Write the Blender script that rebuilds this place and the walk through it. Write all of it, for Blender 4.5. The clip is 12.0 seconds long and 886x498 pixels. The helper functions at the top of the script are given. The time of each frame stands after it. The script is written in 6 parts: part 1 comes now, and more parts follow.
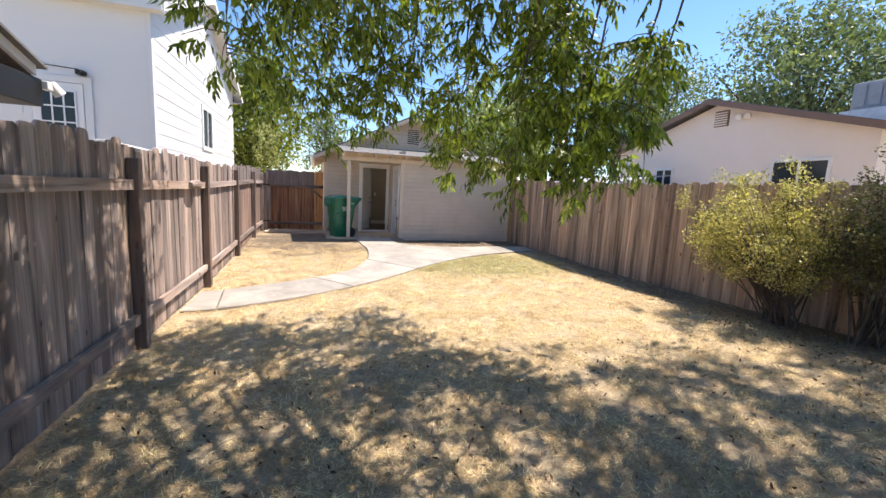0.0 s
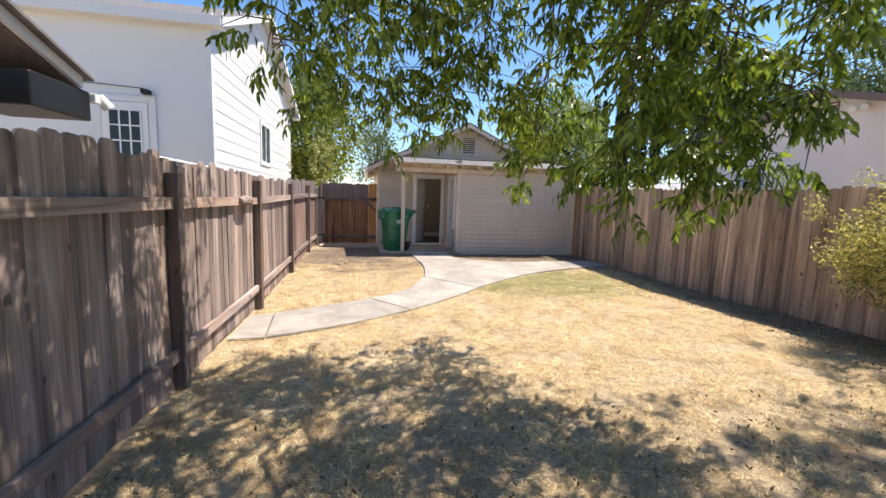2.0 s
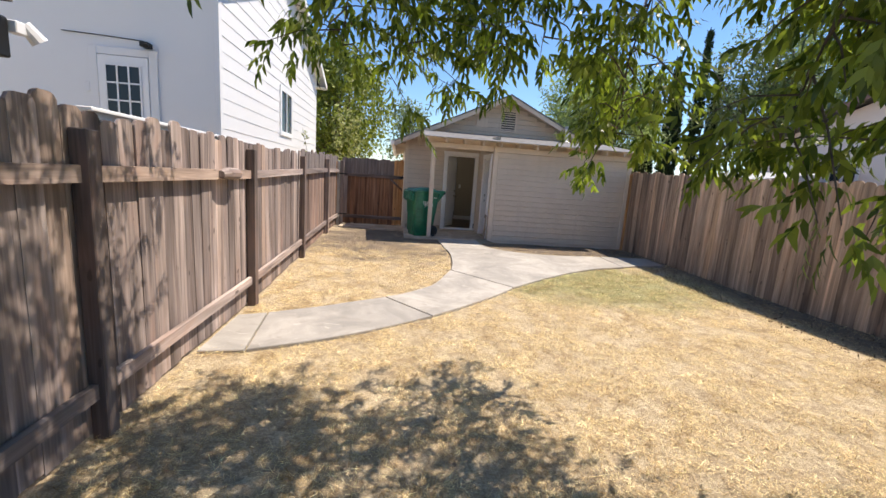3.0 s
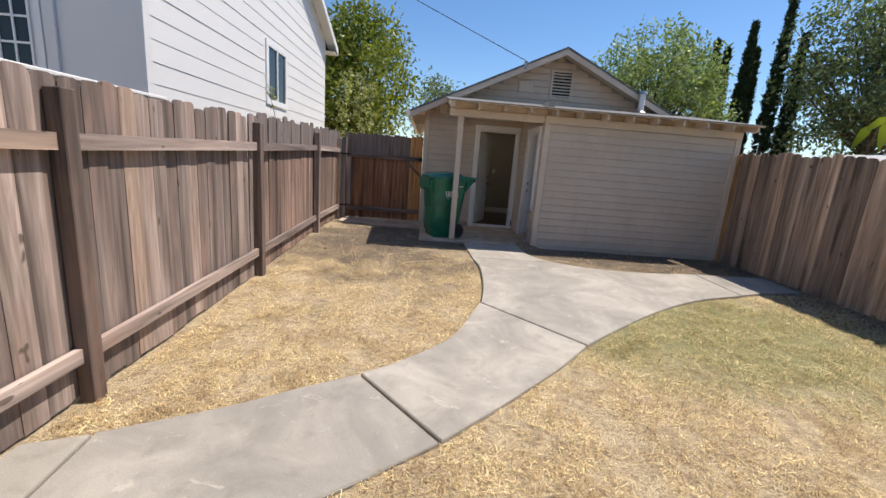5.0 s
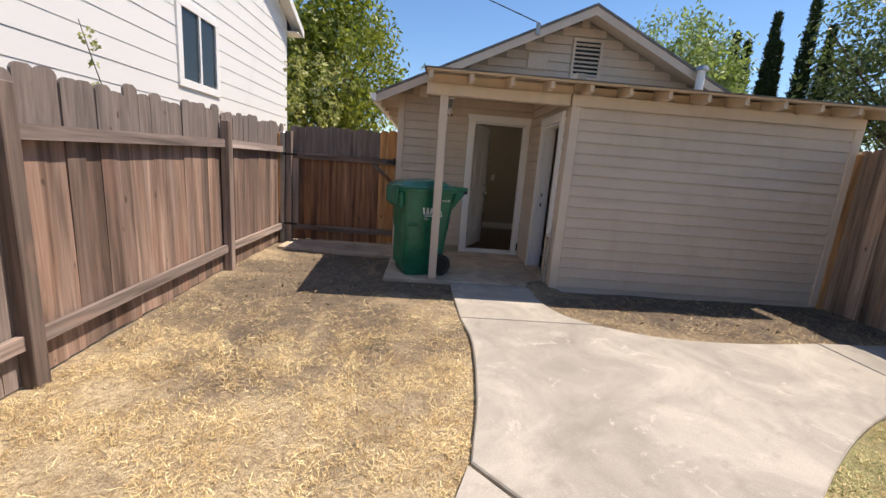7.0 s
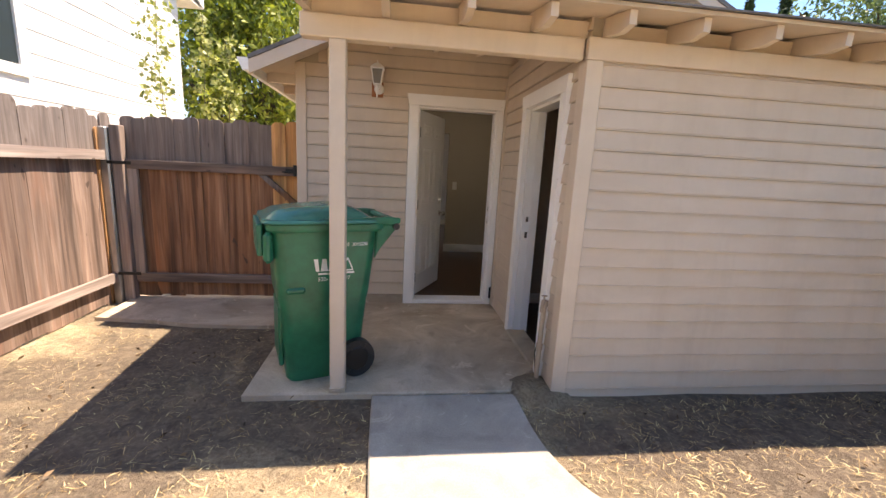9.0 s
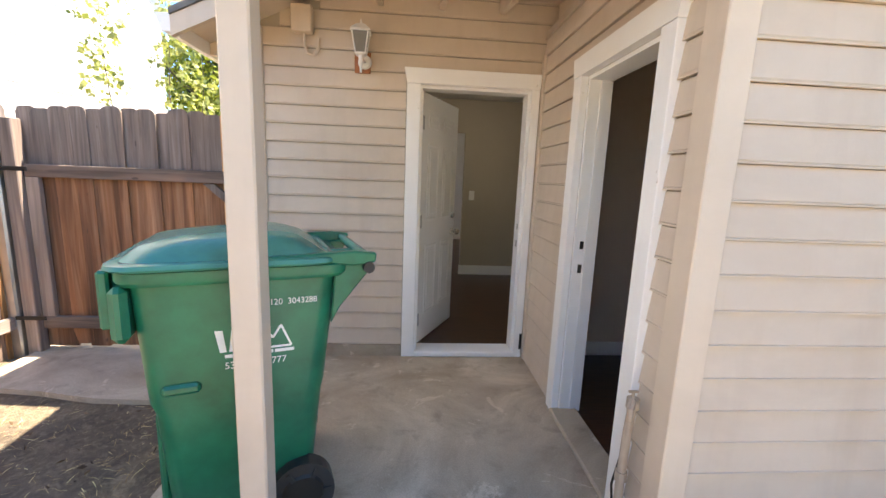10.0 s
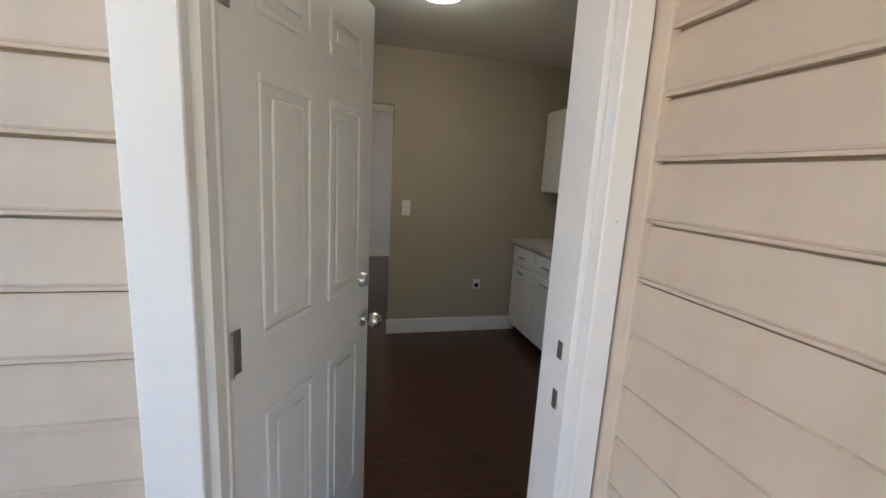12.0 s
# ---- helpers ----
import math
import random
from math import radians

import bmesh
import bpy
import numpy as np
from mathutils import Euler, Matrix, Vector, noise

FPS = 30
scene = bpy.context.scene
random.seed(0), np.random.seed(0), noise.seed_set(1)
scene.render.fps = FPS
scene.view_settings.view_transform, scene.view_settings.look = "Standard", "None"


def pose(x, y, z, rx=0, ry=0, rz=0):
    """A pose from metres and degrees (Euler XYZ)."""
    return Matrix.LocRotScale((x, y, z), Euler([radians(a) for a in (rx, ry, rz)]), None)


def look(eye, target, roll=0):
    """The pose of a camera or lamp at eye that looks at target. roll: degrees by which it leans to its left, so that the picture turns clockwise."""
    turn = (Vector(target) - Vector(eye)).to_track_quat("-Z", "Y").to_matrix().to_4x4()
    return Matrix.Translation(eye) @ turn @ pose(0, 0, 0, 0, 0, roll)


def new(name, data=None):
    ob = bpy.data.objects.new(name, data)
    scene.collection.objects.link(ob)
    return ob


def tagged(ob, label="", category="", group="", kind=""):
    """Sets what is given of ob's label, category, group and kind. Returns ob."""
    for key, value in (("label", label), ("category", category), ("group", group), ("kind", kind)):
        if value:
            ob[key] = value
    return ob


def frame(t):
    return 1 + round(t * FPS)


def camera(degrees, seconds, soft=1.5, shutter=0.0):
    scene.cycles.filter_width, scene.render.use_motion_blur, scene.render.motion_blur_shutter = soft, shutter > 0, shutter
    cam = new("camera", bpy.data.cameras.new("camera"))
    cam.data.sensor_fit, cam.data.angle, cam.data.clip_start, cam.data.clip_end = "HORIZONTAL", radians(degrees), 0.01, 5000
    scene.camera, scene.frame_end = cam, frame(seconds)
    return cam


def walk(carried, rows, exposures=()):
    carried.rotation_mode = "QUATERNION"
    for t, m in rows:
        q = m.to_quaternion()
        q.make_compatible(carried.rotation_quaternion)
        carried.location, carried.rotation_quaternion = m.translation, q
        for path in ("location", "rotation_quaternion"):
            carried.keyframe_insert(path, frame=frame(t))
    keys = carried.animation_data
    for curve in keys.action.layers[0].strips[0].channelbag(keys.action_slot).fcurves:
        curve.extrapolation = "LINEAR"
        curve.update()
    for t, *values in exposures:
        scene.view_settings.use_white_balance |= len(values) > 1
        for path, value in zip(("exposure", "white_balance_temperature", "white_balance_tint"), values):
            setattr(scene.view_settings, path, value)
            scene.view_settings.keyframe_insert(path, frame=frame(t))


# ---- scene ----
# ---- camera and walk ----
cam = camera(95.0, 12.0)
PATH = [
    (0, (0.149, -0.133, 1.541), (0.755, 1.752, 1.265), 2.9),
    (0.5, (0.149, -0.113, 1.538), (0.733, 1.784, 1.292), 2.4),
    (1, (0.121, -0.015, 1.564), (0.663, 1.898, 1.345), 1.8),
    (1.5, (0.087, 0.211, 1.616), (0.556, 2.145, 1.411), 1.4),
    (2, (0.105, 0.625, 1.563), (0.478, 2.575, 1.324), 1.9),
    (2.5, (0.156, 1.145, 1.576), (0.451, 3.101, 1.285), 3.0),
    (3, (0.255, 1.748, 1.581), (0.494, 3.704, 1.238), 4.1),
    (3.2, (0.295, 1.992, 1.537), (0.519, 3.946, 1.173), 4.3),
    (4.8, (0.55, 3.949, 1.542), (0.65, 5.9, 1.112), 4.6),
    (5, (0.56, 4.225, 1.527), (0.658, 6.177, 1.103), 4.5),
    (5.5, (0.687, 4.813, 1.513), (0.761, 6.767, 1.096), 4.2),
    (6, (0.754, 5.404, 1.517), (0.818, 7.36, 1.106), 4.0),
    (6.5, (0.83, 6.007, 1.527), (0.904, 7.965, 1.124), 4.1),
    (6.7, (0.87, 6.251, 1.511), (0.951, 8.208, 1.109), 4.2),
    (8.3, (1.116, 8.037, 1.585), (1.371, 9.986, 1.213), 4.3),
    (8.5, (1.21, 8.284, 1.61), (1.47, 10.232, 1.24), 3.9),
    (9, (1.38, 8.862, 1.604), (1.625, 10.81, 1.221), 3.0),
    (9.5, (1.51, 9.42, 1.599), (1.697, 11.376, 1.225), 2.2),
    (10, (1.56, 10.04, 1.56), (1.716, 12.006, 1.22), 2.3),
    (10.5, (1.647, 10.59, 1.585), (1.717, 12.561, 1.251), 3.3),
    (11, (1.713, 11.182, 1.595), (1.825, 13.149, 1.251), 3.1),
    (11.5, (1.77, 11.728, 1.613), (1.933, 13.689, 1.252), 2.7),
    (11.8, (1.809, 12.075, 1.591), (2.174, 14.01, 1.242), 3.2),
    (12, (1.846, 12.291, 1.625), (2.335, 14.199, 1.277), 3.2),
]
EXPOSURES = [(0, 1.02, 6800, 15), (3, 0.72, 6800, 14), (5, 0.38, 6650, 13), (6.5, 0.46, 6900, 14), (8.5, 1.19, 7800, 18), (9.5, 2.0, 7900, 16), (10, 2.36, 7300, 11), (10.5, 2.46, 6900, 10), (11, 2.86, 6950, 10), (11.5, 2.78, 6750, 9), (12, 2.8, 6450, 7)]
walk(cam, [(t, look(eye, target, roll)) for t, eye, target, roll in PATH], EXPOSURES)

# ---- sky and sun ----
SUN_WAY = Vector((0.50, 0.10, 1.0)).normalized()
world = bpy.data.worlds.new("sky")
scene.world = world
world.use_nodes = True
wn, wl = world.node_tree.nodes, world.node_tree.links
sky = wn.new("ShaderNodeTexSky")
sky.sky_type, sky.sun_disc = "NISHITA", False
sky.air_density, sky.dust_density, sky.ozone_density, sky.altitude = 1.0, 0.2, 4.0, 300
sky.sun_elevation = math.asin(SUN_WAY.z)
sky.sun_rotation = math.atan2(SUN_WAY.x, SUN_WAY.y)
wn["Background"].inputs["Strength"].default_value = 0.126
vivid = wn.new("ShaderNodeHueSaturation")
vivid.inputs["Saturation"].default_value = 1.15
wl.new(sky.outputs["Color"], vivid.inputs["Color"])
wl.new(vivid.outputs["Color"], wn["Background"].inputs["Color"])
sun_lamp = new("sun", bpy.data.lights.new("sun", "SUN"))
sun_lamp.data.energy, sun_lamp.data.angle, sun_lamp.data.color = 4.5, radians(0.53), (1.0, 0.935, 0.84)
sun_lamp.matrix_world = look(SUN_WAY * 30, (0, 0, 0))


# ---- materials ----
class Mat:
    """A small node builder round one Principled shader."""

    def __init__(self, name, rough=0.7, metal=0.0):
        self.m = bpy.data.materials.new(name)
        self.m.use_nodes = True
        self.n, self.l = self.m.node_tree.nodes, self.m.node_tree.links
        self.b = self.n["Principled BSDF"]
        self.b.inputs["Roughness"].default_value = rough
        self.b.inputs["Metallic"].default_value = metal
        self.tc = self.n.new("ShaderNodeTexCoord")
        self.info = None

    def link(self, a, b):
        self.l.new(a, b)

    def coords(self, scale=(1, 1, 1), own=False, world_space=False):
        """Coordinates in metres; own: shifted by the object's random number."""
        src = self.tc.outputs["Object"]
        if world_space:
            src = self.n.new("ShaderNodeNewGeometry").outputs["Position"]
        if own:
            add = self.n.new("ShaderNodeVectorMath")
            add.operation = "ADD"
            mul = self.n.new("ShaderNodeMath")
            mul.operation = "MULTIPLY"
            mul.inputs[1].default_value = 37.0
            self.link(self.random(), mul.inputs[0])
            self.link(src, add.inputs[0])
            self.link(mul.outputs[0], add.inputs[1])
            src = add.outputs[0]
        mp = self.n.new("ShaderNodeMapping")
        mp.inputs["Scale"].default_value = scale
        self.link(src, mp.inputs["Vector"])
        return mp.outputs["Vector"]

    def random(self):
        if self.info is None:
            self.info = self.n.new("ShaderNodeObjectInfo")
        return self.info.outputs["Random"]

    def island(self):
        return self.n.new("ShaderNodeNewGeometry").outputs["Random Per Island"]

    def noise(self, vec, scale, detail=4.0, rough=0.55, distort=0.0):
        t = self.n.new("ShaderNodeTexNoise")
        t.inputs["Scale"].default_value, t.inputs["Detail"].default_value = scale, detail
        t.inputs["Roughness"].default_value, t.inputs["Distortion"].default_value = rough, distort
        self.link(vec, t.inputs["Vector"])
        return t.outputs["Fac"]

    def ramp(self, fac, stops):
        r = self.n.new("ShaderNodeValToRGB")
        el = r.color_ramp.elements
        while len(el) < len(stops):
            el.new(0.5)
        for e, (p, c) in zip(el, stops):
            e.position, e.color = p, (*c, 1) if len(c) == 3 else c
        self.link(fac, r.inputs["Fac"])
        return r.outputs["Color"]

    def mix(self, fac, a, b, kind="MIX"):
        x = self.n.new("ShaderNodeMixRGB")
        x.blend_type = kind
        for sock, v in ((x.inputs["Fac"], fac), (x.inputs["Color1"], a), (x.inputs["Color2"], b)):
            if isinstance(v, (int, float)):
                sock.default_value = v
            elif isinstance(v, tuple):
                sock.default_value = (*v, 1)
            else:
                self.link(v, sock)
        return x.outputs["Color"]

    def math(self, op, a, b=0.0):
        x = self.n.new("ShaderNodeMath")
        x.operation = op
        for sock, v in ((x.inputs[0], a), (x.inputs[1], b)):
            if isinstance(v, (int, float)):
                sock.default_value = v
            else:
                self.link(v, sock)
        return x.outputs[0]

    def color(self, c):
        if isinstance(c, tuple):
            self.b.inputs["Base Color"].default_value = (*c, 1)
        else:
            self.link(c, self.b.inputs["Base Color"])
        return self

    def rough(self, r):
        self.link(r, self.b.inputs["Roughness"])
        return self

    def bump(self, h, strength=0.3, dist=0.01):
        bp = self.n.new("ShaderNodeBump")
        bp.inputs["Strength"].default_value, bp.inputs["Distance"].default_value = strength, dist
        self.link(h, bp.inputs["Height"])
        self.link(bp.outputs["Normal"], self.b.inputs["Normal"])
        return self


def wood(name, dark, mid, light, grey=0.35, rough=0.85, axis=2, worn_top=0.0):
    """Weathered board: grain along one axis, tint by board, stains, small knots; worn_top: height above which the board has greyed."""
    def along(across, length):
        return tuple(length if i == axis else across for i in range(3))

    k = Mat(name, rough)
    grain = k.noise(k.coords(along(26, 1.3), own=True), 1.0, 6, 0.62, 0.9)
    broad = k.noise(k.coords(along(12, 0.55), own=True), 1.0, 4, 0.6, 0.3)
    c = k.ramp(grain, [(0.22, dark), (0.5, mid), (0.82, light)])
    tint = k.ramp(k.random(), [(0.0, (0.50, 0.46, 0.44)), (0.3, (0.80, 0.77, 0.75)), (0.6, (1.0, 0.96, 0.93)), (0.85, (1.2, 1.16, 1.12)), (1.0, (1.3, 1.15, 0.98))])
    c = k.mix(1.0, c, tint, "MULTIPLY")
    c = k.mix(k.ramp(broad, [(0.42, (0, 0, 0)), (0.72, (grey, grey, grey))]), c, (0.30, 0.27, 0.25))
    streak = k.noise(k.coords(along(9.5, 0.45), own=True), 1.0, 3, 0.55, 0.4)
    c = k.mix(1.0, c, k.ramp(streak, [(0.32, (0.42, 0.39, 0.37)), (0.46, (0.86, 0.83, 0.81)), (0.58, (1.08, 1.05, 1.03)), (0.70, (1.45, 1.4, 1.36))]), "MULTIPLY")
    rust = k.noise(k.coords(along(5, 1.1), own=True), 1.0, 3, 0.6, 0.5)
    c = k.mix(k.ramp(rust, [(0.56, (0, 0, 0)), (0.72, (0.55, 0.55, 0.55))]), c, (mid[0] * 1.15, mid[1] * 0.86, mid[2] * 0.72))
    if worn_top:
        height = k.n.new("ShaderNodeSeparateXYZ")
        k.link(k.tc.outputs["Object"], height.inputs[0])
        edge = k.math("ADD", k.math("SUBTRACT", height.outputs["Z"], worn_top), k.math("MULTIPLY", k.math("SUBTRACT", broad, 0.5), 0.25))
        c = k.mix(k.ramp(edge, [(0.0, (0, 0, 0)), (0.05, (0.85, 0.85, 0.85))]), c, k.ramp(grain, [(0.25, (0.09, 0.075, 0.068)), (0.55, (0.19, 0.16, 0.145)), (0.8, (0.30, 0.26, 0.235))]))
    knot = k.noise(k.coords(along(16, 7), own=True), 1.0, 1, 0.4)
    c = k.mix(k.ramp(knot, [(0.74, (0, 0, 0)), (0.78, (0.75, 0.75, 0.75))]), c, (0.06, 0.04, 0.03))
    k.color(c).bump(grain, 0.4, 0.004)
    return k.m


def paint(name, col, dirt=(0.5, 0.45, 0.4), amount=0.25, rough=0.55, bump=0.15, chip=None):
    """Painted boards: faint brush grain, broad dirt, a little chipping."""
    k = Mat(name, rough)
    broad = k.noise(k.coords((1.3, 1.3, 2.2), world_space=True), 1.0, 7, 0.66, 0.4)
    fine = k.noise(k.coords((60, 60, 60), world_space=True), 1.0, 3, 0.6)
    streak = k.noise(k.coords((9, 9, 1.2), world_space=True), 1.0, 4, 0.6)
    c = k.mix(k.ramp(broad, [(0.40, (0, 0, 0)), (0.8, (amount, amount, amount))]), col, tuple(a * b for a, b in zip(col, dirt)))
    c = k.mix(k.ramp(streak, [(0.5, (0, 0, 0)), (0.85, (amount * 0.8,) * 3)]), c, tuple(a * b * 1.1 for a, b in zip(col, dirt)))
    if chip:
        speck = k.noise(k.coords((22, 22, 9), world_space=True), 1.0, 5, 0.7)
        c = k.mix(k.ramp(speck, [(0.70, (0, 0, 0)), (0.72, (1, 1, 1))]), c, chip)
    k.color(c).bump(fine, bump, 0.003)
    return k.m


def plain(name, col, rough=0.5, metal=0.0, vary=0.12):
    k = Mat(name, rough, metal)
    n = k.noise(k.coords((6, 6, 6), world_space=True), 1.0, 5, 0.6)
    lo, hi = tuple(v * (1 - vary) for v in col), tuple(min(1, v * (1 + vary)) for v in col)
    k.color(k.ramp(n, [(0.3, lo), (0.7, hi)])).bump(n, 0.1, 0.003)
    return k.m


def glow(name, col, strength):
    m = bpy.data.materials.new(name)
    m.use_nodes = True
    b = m.node_tree.nodes["Principled BSDF"]
    b.inputs["Base Color"].default_value = (*col, 1)
    b.inputs["Emission Color"].default_value = (*col, 1)
    b.inputs["Emission Strength"].default_value = strength
    return m


def leaf_mat(name, dark, light, trans=0.35, rough=0.45, patchy=False):
    """Leaves that let some light through, tinted leaf by leaf."""
    k = Mat(name, rough)
    r = k.island()
    c = k.ramp(r, [(0.0, dark), (0.7, light), (1.0, tuple(min(1, v * 1.5) for v in light))])
    if patchy:
        p = k.coords((1, 1, 1), world_space=True)
        c = k.mix(1.0, c, k.ramp(k.noise(p, 2.6, 5, 0.65, 0.6), [(0.34, (0.62, 0.53, 0.43)), (0.5, (0.98, 0.94, 0.88)), (0.64, (1.15, 1.13, 1.1))]), "MULTIPLY")
        c = k.mix(1.0, c, k.ramp(k.noise(p, 15, 4, 0.7, 1.2), [(0.36, (0.58, 0.52, 0.45)), (0.5, (1.0, 0.98, 0.95)), (0.62, (1.18, 1.17, 1.15))]), "MULTIPLY")
    k.color(c)
    k.b.inputs["Specular IOR Level"].default_value = 0.35
    tr = k.n.new("ShaderNodeBsdfTranslucent")
    k.link(k.mix(1.0, c, (1.25, 1.35, 0.55), "MULTIPLY"), tr.inputs["Color"])
    mx = k.n.new("ShaderNodeMixShader")
    mx.inputs["Fac"].default_value = trans
    k.link(k.b.outputs[0], mx.inputs[1])
    k.link(tr.outputs[0], mx.inputs[2])
    k.link(mx.outputs[0], k.n["Material Output"].inputs["Surface"])
    return k.m


def concrete(name, light=(0.48, 0.45, 0.40), dark=(0.30, 0.285, 0.255), stain=(0.21, 0.19, 0.16)):
    k = Mat(name, 0.9)
    p = k.coords((1, 1, 1), world_space=True)
    big = k.noise(p, 1.7, 6, 0.62, 0.8)
    mid = k.noise(p, 6.5, 5, 0.6, 0.4)
    fine = k.noise(p, 140, 3, 0.6)
    c = k.ramp(big, [(0.32, dark), (0.52, tuple((a + b) / 2 for a, b in zip(light, dark))), (0.66, light)])
    c = k.mix(k.ramp(mid, [(0.55, (0, 0, 0)), (0.75, (0.45, 0.45, 0.45))]), c, stain)
    c = k.mix(1.0, c, k.ramp(k.random(), [(0.0, (0.86, 0.86, 0.87)), (1.0, (1.1, 1.09, 1.08))]), "MULTIPLY")
    scuff = k.noise(p, 3.2, 8, 0.72, 1.6)
    c = k.mix(k.ramp(scuff, [(0.60, (0, 0, 0)), (0.66, (0.5, 0.5, 0.5)), (0.72, (0, 0, 0))]), c, tuple(min(1, v * 1.35) for v in light))
    c = k.mix(0.25, c, k.ramp(fine, [(0.3, (0.25, 0.22, 0.2)), (0.7, (0.7, 0.66, 0.6))]), "OVERLAY")
    k.color(c).bump(fine, 0.25, 0.003)
    return k.m


def lawn_mat():
    """Dry straw with a greener patch, bare dirt by the shed and the fence."""
    k = Mat("dry_lawn", 0.95)
    p = k.coords((1, 1, 1), world_space=True)
    sep = k.n.new("ShaderNodeSeparateXYZ")
    k.link(p, sep.inputs[0])
    x, y = sep.outputs["X"], sep.outputs["Y"]
    big, mid = k.noise(p, 1.1, 5, 0.6, 0.5), k.noise(p, 7, 5, 0.65, 0.5)
    fine = k.noise(k.coords((70, 70, 70), world_space=True), 1.0, 4, 0.7, 1.0)
    tuft = k.noise(p, 24, 4, 0.65, 1.0)
    straw = k.ramp(fine, [(0.25, (0.24, 0.175, 0.10)), (0.5, (0.58, 0.46, 0.285)), (0.75, (0.82, 0.69, 0.47))])
    straw = k.mix(k.ramp(tuft, [(0.34, (0.6, 0.6, 0.6)), (0.48, (0, 0, 0))]), straw, (0.15, 0.105, 0.062))
    straw = k.mix(k.ramp(mid, [(0.42, (0, 0, 0)), (0.70, (0.7, 0.7, 0.7))]), straw, (0.25, 0.165, 0.09))
    green = k.ramp(fine, [(0.25, (0.12, 0.125, 0.045)), (0.75, (0.36, 0.35, 0.14))])

    def blob(cx, cy, rx, ry, soft):
        dx, dy = k.math("DIVIDE", k.math("SUBTRACT", x, cx), rx), k.math("DIVIDE", k.math("SUBTRACT", y, cy), ry)
        d = k.math("ADD", k.math("MULTIPLY", dx, dx), k.math("MULTIPLY", dy, dy))
        d = k.math("ADD", d, k.math("MULTIPLY", k.math("SUBTRACT", big, 0.5), soft))
        return k.ramp(d, [(0.25, (1, 1, 1)), (1.0, (0, 0, 0))])

    c = k.mix(k.math("MULTIPLY", blob(3.6, 8.0, 2.2, 1.5, 1.6), 0.8), straw, green)
    dirt = k.ramp(mid, [(0.3, (0.062, 0.046, 0.034)), (0.55, (0.125, 0.092, 0.066)), (0.72, (0.21, 0.16, 0.115))])
    dirt = k.mix(k.ramp(tuft, [(0.50, (0, 0, 0)), (0.66, (0.55, 0.55, 0.55))]), dirt, (0.30, 0.24, 0.17))
    c = k.mix(k.math("MULTIPLY", blob(-0.1, 11.5, 2.2, 3.2, 3.0), 0.9), c, dirt)
    c = k.mix(k.math("MULTIPLY", blob(4.3, 11.1, 3.2, 1.7, 1.6), 0.97), c, dirt)
    c = k.mix(k.math("MULTIPLY", blob(6.3, 6.0, 0.8, 6.5, 1.2), 0.8), c, dirt)
    c = k.mix(k.math("MULTIPLY", blob(0.9, 1.0, 6.0, 3.0, 1.3), 0.35), c, dirt)
    k.color(c).bump(fine, 0.9, 0.02)
    return k.m


FENCE_GREY = wood("weathered_fence_wood", (0.150, 0.118, 0.105), (0.315, 0.262, 0.238), (0.56, 0.49, 0.455))
FENCE_BROWN = wood("brown_grey_fence_wood", (0.115, 0.075, 0.058), (0.25, 0.175, 0.14), (0.42, 0.325, 0.275), 0.25, worn_top=1.38)
FENCE_TAN = wood("tan_fence_wood", (0.25, 0.165, 0.11), (0.50, 0.37, 0.265), (0.70, 0.56, 0.43), 0.2)
FENCE_RED = wood("red_brown_gate_wood", (0.10, 0.042, 0.020), (0.25, 0.122, 0.060), (0.40, 0.24, 0.145), 0.12, worn_top=1.30)
FENCE_ORANGE = wood("new_cedar_wood", (0.26, 0.12, 0.045), (0.46, 0.245, 0.095), (0.60, 0.38, 0.19), 0.15)
POST_WOOD = wood("weathered_post_wood", (0.13, 0.10, 0.085), (0.25, 0.198, 0.172), (0.38, 0.315, 0.28), 0.3)
RAIL_WOOD = wood("weathered_rail_wood", (0.18, 0.145, 0.13), (0.34, 0.285, 0.26), (0.48, 0.415, 0.385), 0.4, axis=1)
GATE_RAIL = wood("gate_rail_wood", (0.15, 0.11, 0.09), (0.28, 0.215, 0.18), (0.42, 0.34, 0.29), 0.4, axis=0)
SIDING = paint("taupe_siding_paint", (0.62, 0.515, 0.408), dirt=(0.6, 0.55, 0.5), amount=0.4)
SIDING_TRIM = paint("taupe_trim_paint", (0.66, 0.55, 0.435), amount=0.3)
TRIM_WHITE = paint("white_trim_paint", (0.86, 0.845, 0.82), dirt=(0.75, 0.7, 0.64), amount=0.2, chip=(0.42, 0.35, 0.28))
DOOR_WHITE = paint("white_door_paint", (0.78, 0.77, 0.75), dirt=(0.85, 0.83, 0.8), amount=0.12, rough=0.3, bump=0.03)
WHITE_WALL = paint("white_house_paint", (0.71, 0.71, 0.70), dirt=(0.9, 0.9, 0.9), amount=0.15)
STUCCO = paint("cream_stucco", (0.84, 0.75, 0.68), dirt=(0.85, 0.82, 0.8), amount=0.3, rough=0.9, bump=0.6)
BROWN_TRIM = paint("brown_fascia_paint", (0.20, 0.125, 0.095), amount=0.2)
CONCRETE = concrete("path_concrete", (0.44, 0.41, 0.36), (0.27, 0.255, 0.225), (0.20, 0.18, 0.15))
PORCH_CONCRETE = concrete("porch_concrete", (0.62, 0.52, 0.40), (0.36, 0.285, 0.205), (0.17, 0.13, 0.09))
LAWN = lawn_mat()
ROOFING = plain("grey_roofing", (0.16, 0.155, 0.15), 0.9, vary=0.35)
DARK = plain("dark_metal", (0.03, 0.028, 0.026), 0.5, 0.6)
IRON = plain("galvanised_metal", (0.42, 0.42, 0.42), 0.4, 0.9)
